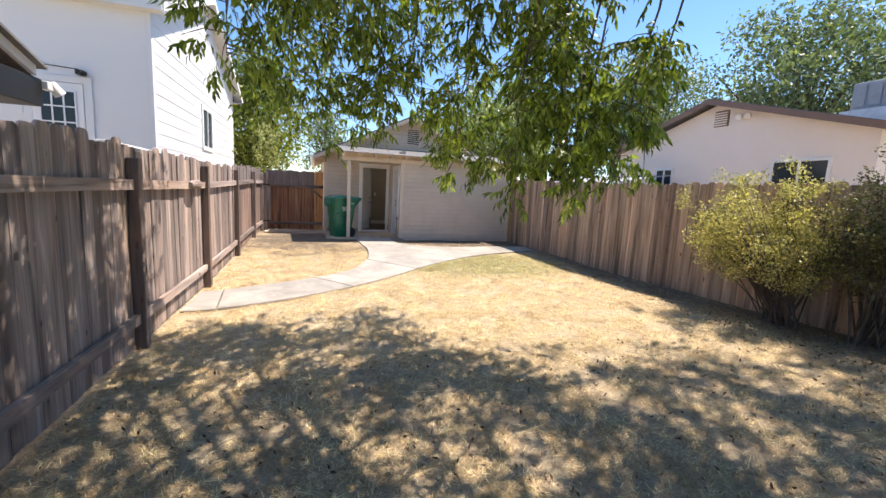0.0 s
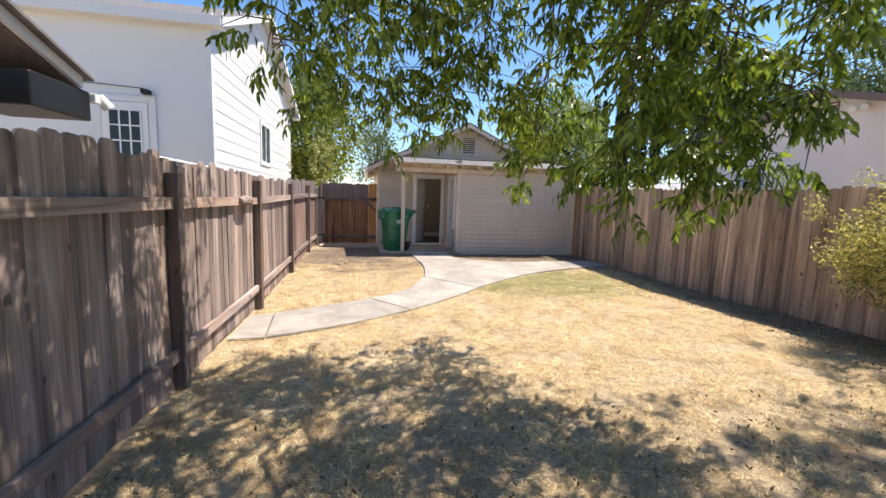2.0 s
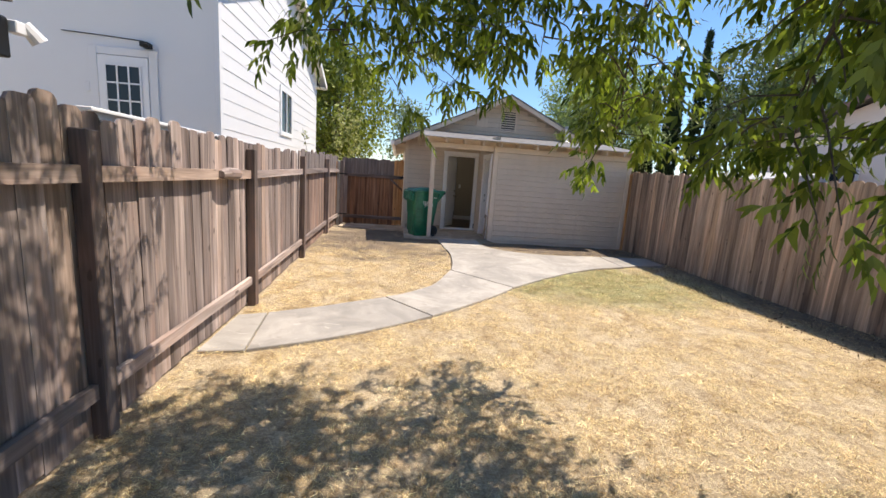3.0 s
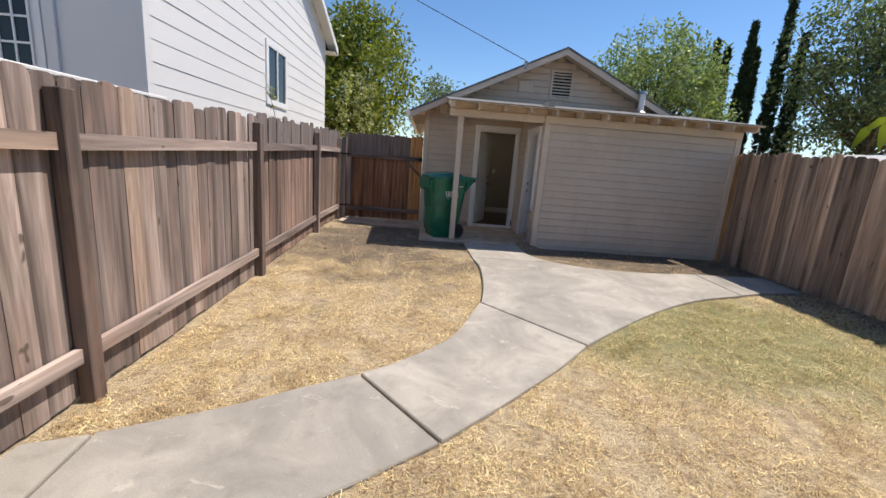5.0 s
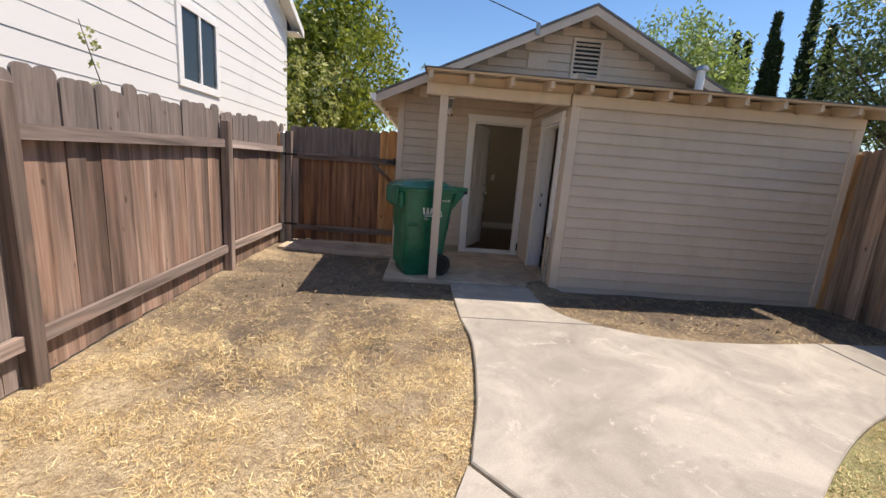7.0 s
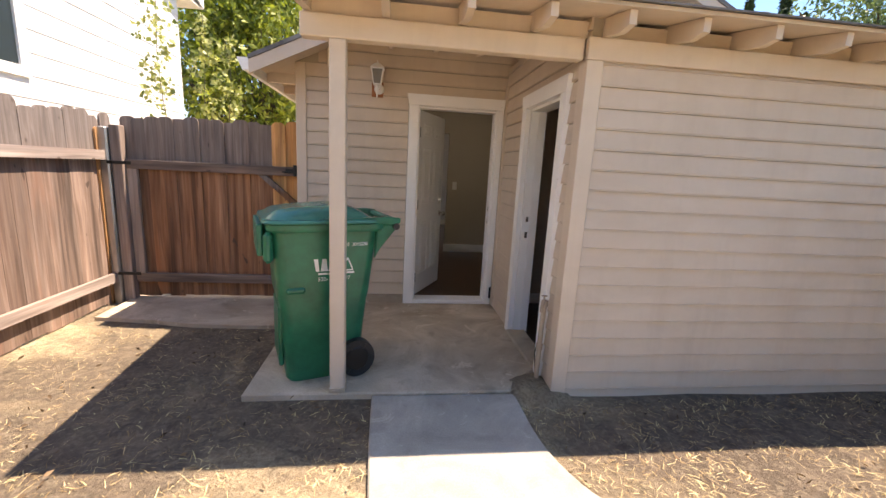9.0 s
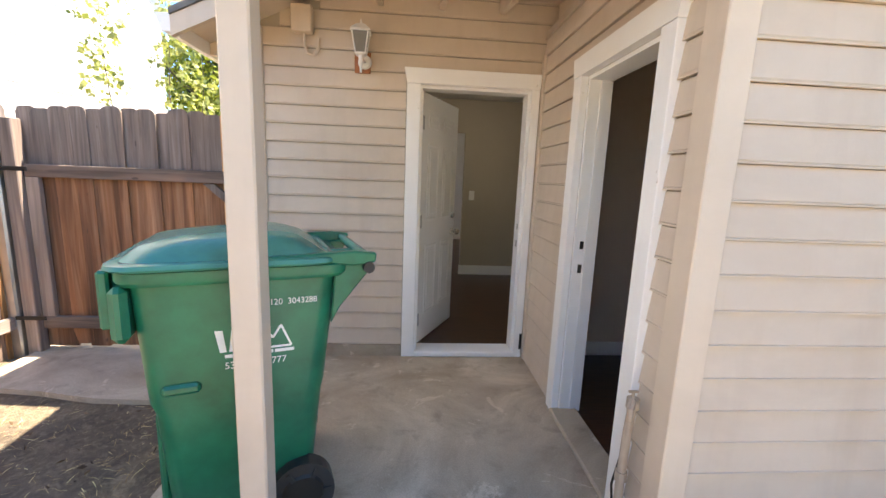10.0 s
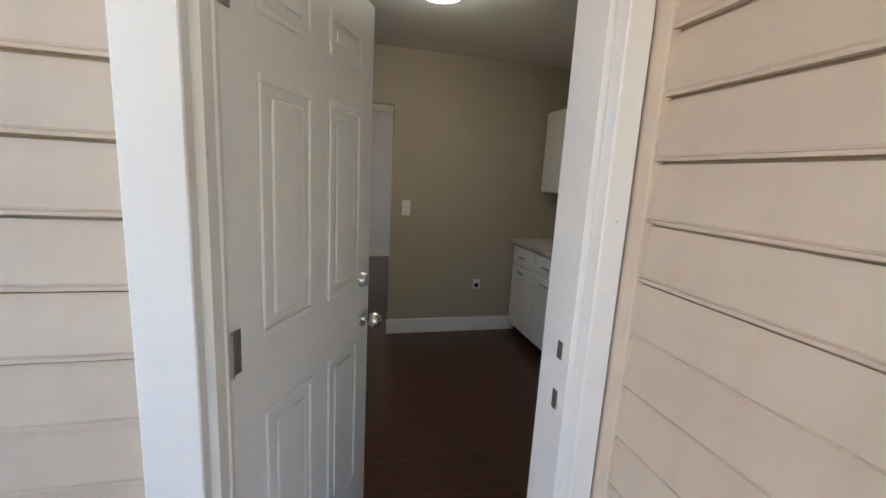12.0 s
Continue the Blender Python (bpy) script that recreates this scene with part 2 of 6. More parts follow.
CHROME = plain("satin_nickel", (0.62, 0.6, 0.57), 0.25, 1.0)
GREEN_PLASTIC = plain("green_plastic", (0.008, 0.145, 0.078), 0.34, vary=0.3)
LID_PLASTIC = plain("faded_green_plastic", (0.06, 0.235, 0.17), 0.24, vary=0.25)
BLACK_PLASTIC = plain("black_plastic", (0.02, 0.02, 0.021), 0.5)
WHITE_INK = plain("white_ink", (0.82, 0.84, 0.8), 0.6)
ROOM_TAUPE = paint("taupe_room_paint", (0.40, 0.345, 0.265), amount=0.1, rough=0.8)
# room taupe lightened and warmed: the laundry's lamplight is put into the colour
LAUNDRY_LIT = paint("lamplit_laundry_paint", (0.62, 0.51, 0.40), amount=0.1, rough=0.8)
ROOM_GREY = paint("grey_room_paint", (0.62, 0.63, 0.66), amount=0.05, rough=0.8)
ROOM_WHITE = paint("white_room_paint", (0.78, 0.77, 0.74), amount=0.08, rough=0.6)
WHITE_ENAMEL = plain("white_enamel", (0.80, 0.80, 0.82), 0.25, vary=0.03)
BARK = plain("tree_bark", (0.11, 0.085, 0.065), 0.95, vary=0.5)
ASH_LEAF = leaf_mat("ash_leaf", (0.045, 0.076, 0.015), (0.215, 0.26, 0.052), 0.48, 0.36)
TREE_LEAF = leaf_mat("tree_leaf", (0.075, 0.105, 0.018), (0.235, 0.265, 0.05), 0.35)
PALE_LEAF = leaf_mat("pale_tree_leaf", (0.10, 0.15, 0.06), (0.27, 0.34, 0.15), 0.3)
OAK_LEAF = leaf_mat("dark_tree_leaf", (0.055, 0.09, 0.045), (0.19, 0.24, 0.12), 0.3)
# the dark tree leaf slightly lifted, distance haze put into its colour
HAZY_LEAF = leaf_mat("hazy_tree_leaf", (0.06, 0.09, 0.05), (0.20, 0.25, 0.13), 0.3)
CYPRESS_LEAF = leaf_mat("cypress_leaf", (0.008, 0.018, 0.007), (0.03, 0.055, 0.018), 0.1, 0.7)
BUSH_LEAF = leaf_mat("yellow_bush_leaf", (0.15, 0.135, 0.05), (0.58, 0.51, 0.23), 0.35)
SHRUB_LEAF = leaf_mat("dull_shrub_leaf", (0.06, 0.055, 0.025), (0.20, 0.18, 0.08), 0.25)
VINE_LEAF = leaf_mat("vine_leaf", (0.16, 0.20, 0.07), (0.38, 0.38, 0.17), 0.3)
glassm = Mat("window_glass", 0.08)
glassm.color((0.03, 0.04, 0.045))
glassm.b.inputs["Specular IOR Level"].default_value = 0.25
GLASS = glassm.m
floor_k = Mat("dark_wood_floor", 0.28)
floor_g = floor_k.noise(floor_k.coords((6, 60, 6), world_space=True), 1.0, 5, 0.6, 0.3)
floor_k.color(floor_k.ramp(floor_g, [(0.3, (0.028, 0.011, 0.006)), (0.7, (0.088, 0.037, 0.019))])).bump(floor_g, 0.1, 0.002)
FLOOR_WOOD = floor_k.m


# ---- builders ----
def box(bm, x0, y0, z0, x1, y1, z1, bevel=0.0, m=None):
    """A box, bevelled if asked, moved by m."""
    ret = bmesh.ops.create_cube(bm, size=1.0)["verts"]
    t = Matrix.Translation(((x0 + x1) / 2, (y0 + y1) / 2, (z0 + z1) / 2)) @ Matrix.Diagonal((x1 - x0, y1 - y0, z1 - z0, 1))
    bmesh.ops.transform(bm, matrix=(m @ t) if m else t, verts=ret)
    if bevel:
        edges = list({e for v in ret for e in v.link_edges})
        bmesh.ops.bevel(bm, geom=edges, offset=bevel, segments=1, affect="EDGES", profile=0.5)
    return bm


def cyl(bm, p, q, r0, r1=None, seg=12):
    """A round bar from p to q."""
    p, q = Vector(p), Vector(q)
    r1 = r0 if r1 is None else r1
    ret = bmesh.ops.create_cone(bm, cap_ends=True, segments=seg, radius1=r0, radius2=r1, depth=(q - p).length)["verts"]
    t = Matrix.Translation((p + q) / 2) @ (q - p).to_track_quat("Z", "Y").to_matrix().to_4x4()
    bmesh.ops.transform(bm, matrix=t, verts=ret)
    return bm


def prism(bm, pts, vec):
    """A flat outline pulled along vec."""
    vs = [bm.verts.new(p) for p in pts]
    f = bm.faces.new(vs)
    ext = bmesh.ops.extrude_face_region(bm, geom=[f])["geom"]
    bmesh.ops.translate(bm, vec=vec, verts=[v for v in ext if isinstance(v, bmesh.types.BMVert)])
    bmesh.ops.recalc_face_normals(bm, faces=bm.faces[:])
    return bm


def tube(bm, pts, radii, seg=6):
    """A bent round bar through pts."""
    rings = []
    pts = [Vector(p) for p in pts]
    for i, p in enumerate(pts):
        d = (pts[min(i + 1, len(pts) - 1)] - pts[max(i - 1, 0)]).normalized()
        a = d.orthogonal().normalized()
        b = d.cross(a)
        r = radii[i] if isinstance(radii, (list, tuple)) else radii
        rings.append([bm.verts.new(p + r * (math.cos(2 * math.pi * k / seg) * a + math.sin(2 * math.pi * k / seg) * b)) for k in range(seg)])
    for r0, r1 in zip(rings, rings[1:]):
        off = min(range(seg), key=lambda o: sum((r0[k].co - r1[(k + o) % seg].co).length for k in range(seg)))
        for k in range(seg):
            bm.faces.new((r0[k], r0[(k + 1) % seg], r1[(k + 1 + off) % seg], r1[(k + off) % seg]))
    bm.faces.new(rings[0][::-1])
    bm.faces.new(rings[-1])
    return bm


def loft(bm, rings):
    prev = None
    for ring in rings:
        vs = [bm.verts.new(p) for p in ring]
        if prev:
            n = len(vs)
            for i in range(n):
                bm.faces.new((prev[i], prev[(i + 1) % n], vs[(i + 1) % n], vs[i]))
        else:
            bm.faces.new(vs[::-1])
        prev = vs
    bm.faces.new(prev)
    return bm


def rrect(x0, x1, y0, y1, z, r, n=6):
    out = []
    for cx, cy, a0 in ((x1 - r, y0 + r, -90), (x1 - r, y1 - r, 0), (x0 + r, y1 - r, 90), (x0 + r, y0 + r, 180)):
        for k in range(n + 1):
            a = radians(a0 + 90 * k / n)
            out.append((cx + r * math.cos(a), cy + r * math.sin(a), z))
    return out


def mesh(name, bm, material, smooth=False):
    me = bpy.data.meshes.new(name)
    if smooth:
        for f in bm.faces:
            f.smooth = True
    bm.to_mesh(me)
    bm.free()
    if smooth:
        me.set_sharp_from_angle(angle=radians(32))
    me.materials.append(material)
    return me


def raw(name, verts, faces, material):
    me = bpy.data.meshes.new(name)
    me.from_pydata(verts, [], faces)
    me.materials.append(material)
    return me


def thing(name, at, label, category, group="", kind=""):
    """The empty at a thing's base."""
    ob = new(name)
    ob.empty_display_size = 0.1
    ob.location = at
    return tagged(ob, label, category, group, kind)


def under(ob, parent):
    ob.parent = parent
    if parent.type == "EMPTY":
        ob.matrix_parent_inverse = Matrix.Translation(parent.location).inverted()
    return ob


def part(name, bm, material, parent, label="", smooth=False):
    """One mesh, built in world metres, under a thing or a part."""
    ob = new(name, bm if isinstance(bm, bpy.types.Mesh) else mesh(name, bm, material, smooth))
    under(ob, parent)
    return tagged(ob, label)


def struct(name, bm, material, label="", category="", smooth=False):
    ob = new(name, bm if isinstance(bm, bpy.types.Mesh) else mesh(name, bm, material, smooth))
    return tagged(ob, label, category or name.split("_")[0], kind="structure")


def B():
    return bmesh.new()


def ground_z(y):
    return 0.0 if y < 7 else min(0.13, (y - 7) / 4 * 0.13)


# ---- ground and paving ----
def spread(near0, near1, step):
    a = list(np.arange(near0, near1 + 1e-6, step))
    lo, hi, w = near0, near1, step
    while hi < 420:
        w *= 1.7
        lo, hi = lo - w, hi + w
        a = [lo] + a + [hi]
    return a


def rough_z(x, y):
    return ground_z(y) + 0.018 * noise.noise(Vector((x * 1.3, y * 1.3, 3))) - 0.006


gx, gy = spread(-4, 9, 0.25), spread(-6, 16, 0.25)
gv = [(x, y, rough_z(x, y)) for y in gy for x in gx]
nx = len(gx)
gf = [(j * nx + i, j * nx + i + 1, (j + 1) * nx + i + 1, (j + 1) * nx + i) for j in range(len(gy) - 1) for i in range(nx - 1)]
ground = new("ground", raw("ground", gv, gf, LAWN))
tagged(ground, "dry straw-coloured lawn with a greener patch and bare dirt", "lawn", kind="structure")
for f in ground.data.polygons:
    f.use_smooth = True


def curve_through(pts, n=5):
    """A smooth line through points (Catmull-Rom)."""
    p = [Vector((*q, 0)) for q in pts]
    p = [2 * p[0] - p[1]] + p + [2 * p[-1] - p[-2]]
    out = []
    for i in range(1, len(p) - 2):
        a, b, c, d = p[i - 1:i + 3]
        for k in range(n):
            t = k / n
            out.append(0.5 * ((2 * b) + (c - a) * t + (2 * a - 5 * b + 4 * c - d) * t * t + (3 * b - 3 * c + d - a) * t ** 3))
    out.append(p[-2])
    return [(v.x, v.y) for v in out]


def slab(parent, outline, lift=0.028):
    """One concrete slab of the path, cut by a joint from the next."""
    cx, cy = sum(p[0] for p in outline) / len(outline), sum(p[1] for p in outline) / len(outline)
    bm = B()
    top = []
    for x, y in outline:
        d = math.hypot(x - cx, y - cy)
        k = 1 - 0.009 / max(d, 0.02)
        top.append((cx + (x - cx) * k, cy + (y - cy) * k))
    vs = [bm.verts.new((x, y, ground_z(y) + lift)) for x, y in top]
    mid = [bm.verts.new((x, y, ground_z(y) + lift - 0.008)) for x, y in outline]
    low = [bm.verts.new((x, y, ground_z(y) - 0.1)) for x, y in outline]
    bm.faces.new(vs)
    n = len(vs)
    for i in range(n):
        bm.faces.new((vs[i], mid[i], mid[(i + 1) % n], vs[(i + 1) % n]))
        bm.faces.new((mid[i], low[i], low[(i + 1) % n], mid[(i + 1) % n]))
    bmesh.ops.triangulate(bm, faces=[f for f in bm.faces if len(f.verts) > 4])
    bmesh.ops.recalc_face_normals(bm, faces=bm.faces[:])
    return part("slab", bm, CONCRETE, parent)


path = thing("pavement_path", (1.5, 8.5, 0), "curved pale concrete garden path with dark joints", "path", kind="structure")
slab(path, [(-1.33, 5.12), (-0.97, 5.16), (-1.07, 6.11), (-1.33, 6.02)])
slab(path, curve_through([(-0.955, 5.17), (-0.4, 5.42), (0.23, 5.80), (0.72, 6.16)]) + curve_through([(0.17, 6.83), (-0.26, 6.57), (-0.52, 6.40), (-1.055, 6.12)]))
slab(path, curve_through([(0.735, 6.175), (1.19, 6.60), (1.72, 7.12), (2.05, 7.48)]) + curve_through([(1.21, 8.355), (0.87, 7.53), (0.45, 7.06), (0.185, 6.845)]))
slab(path, curve_through([(2.065, 7.495), (2.45, 7.82), (3.19, 8.40), (3.96, 8.87), (4.77, 9.17)]) + curve_through([(4.72, 10.06), (4.1, 9.98), (3.45, 9.97), (3.0, 10.05), (2.62, 10.20)]) + curve_through([(1.31, 10.20), (1.37, 9.7), (1.32, 8.95), (1.225, 8.37)]))
slab(path, curve_through([(4.785, 9.18), (5.3, 9.36), (5.86, 9.46)]) + [(5.84, 10.10), (4.735, 10.07)])
slab(path, curve_through([(2.61, 10.215), (2.36, 10.42), (2.23, 10.80), (2.21, 11.27)]) + [(1.27, 11.27), (1.28, 10.8), (1.31, 10.215)])

bm = B()
prism(bm, [(0.47, 11.285, -0.1), (2.19, 11.285, -0.1), (2.23, 11.36, -0.1), (2.26, 11.42, -0.1), (2.36, 11.50, -0.1), (2.45, 11.575, -0.1), (2.5, 11.58, -0.1), (2.5, 13.12, -0.1), (0.47, 13.12, -0.1)], (0, 0, 0.27))
bmesh.ops.bevel(bm, geom=[e for e in bm.edges if min(v.co.z for v in e.verts) > 0.1], offset=0.010, segments=1, affect="EDGES", profile=0.5)
porch_floor = struct("floor_porch", bm, PORCH_CONCRETE, "stained grey concrete porch slab", "porch floor")
bm = B()
prism(bm, [(-1.24, 12.62, -0.1), (-0.75, 12.56, -0.1), (-0.35, 12.47, -0.1), (0.1, 12.44, -0.1), (0.466, 12.44, -0.1), (0.466, 13.3, -0.1), (-1.24, 13.3, -0.1)], (0, 0, 0.258))
struct("pavement_gate", bm, PORCH_CONCRETE, "concrete strip in front of the gate", "pavement")
mv, mf = [], []
for j in range(13):
    for i in range(13):
        u, v = i / 6 - 1, j / 6 - 1
        x, y = 2.38 + 0.26 * u, 11.34 + 0.27 * v
        h = max(0.0, 1 - u * u) * max(0.0, 1 - v * v)
        mv.append((x, y, 0.105 + 0.085 * h ** 0.6 + 0.022 * h * noise.noise(Vector((x * 17, y * 17, 2)))))
        if i < 12 and j < 12:
            mf.append((j * 13 + i, j * 13 + i + 1, (j + 1) * 13 + i + 1, (j + 1) * 13 + i))
tagged(new("ground_mound", raw("ground_mound", mv, mf, LAWN)), "little heap of dry soil at the broken slab corner", "soil", kind="structure")

# ---- the small taupe house ----
WX0, WX1, WY = 2.49, 5.88, 11.29
FY, FX0, FX1 = 13.10, 0.43, 5.88
PITCH = 0.1263


def siding_mesh(pitch, bead=True):
    bm = B()
    prof = [(0, 0.008), (-0.0210, 0.0068), (-0.0215, 0.0130), (-0.0170, 0.0155), (-0.0195, 0.0195), (-0.009, pitch), (0, pitch)] if bead else [(0, 0), (-0.012, 0), (-0.004, pitch), (0, pitch)]
    prism(bm, [(0, y, z) for y, z in prof], (1, 0, 0))
    return bm


SIDING_MESH = mesh("siding_board", siding_mesh(PITCH), SIDING)
LAP_MESH = mesh("lap_board", siding_mesh(0.26, False), WHITE_WALL)


def siding(parent, me, at, turn, pitch, z0, z1, spans):
    """Boards one above another; spans(z) gives the stretches along the wall at that height."""
    z, i = z0, 0
    while z < z1 - 0.02:
        h = min(pitch, z1 - z) / pitch
        for a, b in spans(z + pitch / 2):
            if b - a < 0.02:
                continue
            ob = new("siding_board", me)
            ob.parent = parent
            if parent.type == "EMPTY":
                ob.matrix_parent_inverse = Matrix.Translation(parent.location).inverted()
            m = pose(*at, 0, 0, turn) @ pose(a, random.uniform(-0.002, 0.001), z - at[2], random.uniform(-0.2, 0.2), random.uniform(-0.04, 0.04), 0)
            ob.matrix_basis = m @ Matrix.Diagonal((b - a, 1, h, 1))
        z += pitch
        i += 1


def holed(a, b, holes):
    """Stretches a..b less the holes (h0, h1, low, high)."""
    def f(z):
        out, s = [], a
        for h0, h1, lo, hi in holes:
            if lo < z < hi:
                out.append((s, h0))
                s = h1
        return out + [(s, b)]
    return f


# front wall with the gable over it
D1X0, D1X1, DZ0, DZ1 = 1.595, 2.40, 0.19, 2.215
RIDGE, RZ, SLOPE = 3.12, 3.88, 0.468
bm = B()
box(bm, FX0, FY, 0.0, D1X0, FY + 0.12, 2.5)
box(bm, D1X1, FY, 0.0, FX1, FY + 0.12, 2.5)
box(bm, D1X0, FY, DZ1, D1X1, FY + 0.12, 2.5)
box(bm, D1X0, FY, 0.0, D1X1, FY + 0.12, DZ0 - 0.005)
prism(bm, [(FX0, FY, 2.5), (FX1, FY, 2.5), (FX1, FY, 2.52), (RIDGE, FY, RZ - 0.1), (FX0, FY, 2.55)], (0, 0.12, 0))
front = struct("wall_front", bm, ROOM_TAUPE, "taupe lap-sided front wall under the gable", "wall")


def gable_span(z):
    if z < 2.52:
        return holed(FX0 + 0.07, WX0, [(D1X0 - 0.10, D1X1 + 0.10, 0, 2.30)])(z)
    h = (RZ - 0.12 - z) / SLOPE
    return [(max(FX0, RIDGE - h), min(FX1, RIDGE + h))]


siding(front, SIDING_MESH, (0, FY - 0.001, 0.2593), 0, PITCH, 0.2593, 3.80, gable_span)
bm = B()
box(bm, FX0 + 0.09, FY - 0.026, 0.165, D1X0 - 0.10, FY - 0.002, 0.262, 0.004)
part("concrete_curb", bm, PORCH_CONCRETE, front, "grey concrete curb under the boards")
bm = B()
box(bm, FX0 - 0.01, FY - 0.03, 0.17, FX0 + 0.085, FY + 0.02, 2.53, 0.004)
part("corner_board", bm, SIDING_TRIM, front)
bm = B()
box(bm, WX0 - 0.028, FY - 0.085, 0.172, WX0 + 0.004, FY - 0.021, 2.45, 0.003)
part("corner_board", bm, SIDING_TRIM, front)

# wing: side wall with the second door, front wall
D2Y0, D2Y1, D2Z0, D2Z1 = 11.57, 12.29, 0.175, 2.135
bm = B()
box(bm, WX0, WY, 0.0, WX0 + 0.1, D2Y0, 2.62)
box(bm, WX0, D2Y1, 0.0, WX0 + 0.1, FY, 2.62)
box(bm, WX0, D2Y0, D2Z1, WX0 + 0.1, D2Y1, 2.62)
box(bm, WX0, D2Y0, 0.0, WX0 + 0.1, D2Y1, D2Z0 - 0.005)
wing_side = struct("wall_wing_side", bm, ROOM_TAUPE, "taupe lap-sided porch wall with a white-cased door", "wall")
siding(wing_side, SIDING_MESH, (WX0 + 0.001, FY, 0.032), -90, PITCH, 0.032, 2.62, lambda z: [(0.03, FY - D2Y1 - 0.09), (FY - D2Y0 + 0.09, FY - WY)] if z < 2.22 else [(0.03, FY - WY)])
bm = B()
box(bm, WX0 + 0.1, WY, 0.0, WX1, WY + 0.1, 2.40)
wing_front = struct("wall_wing_front", bm, ROOM_TAUPE, "taupe lap-sided windowless wall of the wing", "wall")
siding(wing_front, SIDING_MESH, (0, WY - 0.001, 0.050), 0, 0.1222, 0.050, 2.27, lambda z: [(WX0 + 0.05, WX1)])
bm = B()
box(bm, WX0 - 0.027, WY - 0.032, 0.14, WX0 + 0.075, WY + 0.075, 2.27, 0.004)
part("corner_board", bm, SIDING_TRIM, wing_front)
bm = B()
box(bm, WX0 - 0.03, WY - 0.034, 2.272, WX1 + 0.02, WY - 0.001, 2.395, 0.004)
part("frieze_board", bm, SIDING_TRIM, wing_front)
bm = B()
box(bm, WX1 - 0.085, WY - 0.032, 0.14, WX1 + 0.02, WY, 2.27, 0.004)
part("corner_board", bm, SIDING_TRIM, wing_front)
bm = B()
box(bm, WX1 - 0.1, WY + 0.1, 0.0, WX1, 19.6, 2.5)
struct("wall_east", bm, SIDING, "taupe side wall", "wall")
# unseen opening added between these pieces to let sky light the far room
bm = B()
box(bm, FX0, FY + 0.12, 0.0, FX0 + 0.1, 16.6, 2.5)
box(bm, FX0, 18.6, 0.0, FX0 + 0.1, 19.6, 2.5)
box(bm, FX0, 16.6, 0.0, FX0 + 0.1, 18.6, 0.9)
box(bm, FX0, 16.6, 2.15, FX0 + 0.1, 18.6, 2.5)
struct("wall_west", bm, SIDING, "taupe side wall beside the gate", "wall")
bm = B()
box(bm, FX0, 19.6, 0.0, FX1, 19.7, 2.5)
struct("wall_back", bm, SIDING, "taupe back wall", "wall")

# main roof
Y0R, Y1R, XL, XR = 12.70, 20.0, 0.12, 6.10
ZE = RZ - (RIDGE - XL) * SLOPE
roof = thing("roof_main", (RIDGE, 16, RZ), "low gabled roof with grey shingles and taupe fascia", "roof", kind="structure")
for s, xe in ((-1, XL), (1, XR)):
    bm = B()
    ze = RZ - abs(xe - RIDGE) * SLOPE
    prism(bm, [(RIDGE, Y0R, RZ), (xe, Y0R, ze), (xe, Y0R, ze - 0.035), (RIDGE, Y0R, RZ - 0.035)], (0, Y1R - Y0R, 0))
    part("roof_slope", bm, ROOFING, roof)
    bm = B()
    prism(bm, [(RIDGE, Y0R + 0.012, RZ - 0.038), (xe, Y0R + 0.012, ze - 0.038), (xe, Y0R + 0.012, ze - 0.15), (RIDGE, Y0R + 0.012, RZ - 0.15)], (0, 0.035, 0))
    part("rake_board", bm, SIDING, roof)
    bm = B()
    box(bm, min(xe, xe - s * 0.03), Y0R + 0.05, ze - 0.15, max(xe, xe - s * 0.03), Y1R, ze - 0.04)
    part("fascia", bm, TRIM_WHITE, roof)
    bm = B()
    prism(bm, [(RIDGE, Y0R + 0.05, RZ - 0.05), (xe - s * 0.035, Y0R + 0.05, ze - 0.05), (xe - s * 0.035, Y0R + 0.05, ze - 0.068), (RIDGE, Y0R + 0.05, RZ - 0.068)], (0, Y1R - Y0R - 0.1, 0))
    part("roof_deck", bm, SIDING_TRIM, roof)
# gutter along the left eave
bm = B()
prism(bm, [(XL - 0.10, Y0R + 0.03, ZE - 0.02), (XL - 0.004, Y0R + 0.03, ZE - 0.02), (XL - 0.004, Y0R + 0.03, ZE - 0.12), (XL - 0.06, Y0R + 0.03, ZE - 0.12)], (0, 6.5, 0))
part("gutter", bm, TRIM_WHITE, roof, "white metal gutter")
for k in range(3):
    bm = B()
    box(bm, XL + 0.03, Y0R + 0.42 + 0.6 * k, ZE - 0.14, FX0, Y0R + 0.46 + 0.6 * k, ZE - 0.05)
    part("rafter_tail", bm, SIDING_TRIM, roof)

# porch and wing roof: deck, rafters, beam, post
PX0, PX1, PY0, PZ0, PZ1 = 0.84, 6.02, 10.97, 2.455, 2.80
ps = (PZ1 - PZ0) / (FY - PY0)
proof = thing("roof_porch", (3.4, 11.0, PZ0), "low lean-to roof over porch and wing with exposed rafter tails", "roof", kind="structure")
bm = B()
prism(bm, [(PX0, PY0, PZ0), (PX0, FY - 0.03, PZ1), (PX0, FY - 0.03, PZ1 + 0.02), (PX0, PY0, PZ0 + 0.02)], (PX1 - PX0, 0, 0))
part("roof_deck", bm, SIDING_TRIM, proof)
bm = B()
prism(bm, [(PX0 - 0.03, PY0 - 0.03, PZ0 + 0.018), (PX0 - 0.03, FY - 0.03, PZ1 + 0.025), (PX0 - 0.03, FY - 0.03, PZ1 + 0.034), (PX0 - 0.03, PY0 - 0.03, PZ0 + 0.027)], (PX1 - PX0 + 0.06, 0, 0))
part("roofing_felt", bm, ROOFING, proof)
xk = PX0 + 0.03
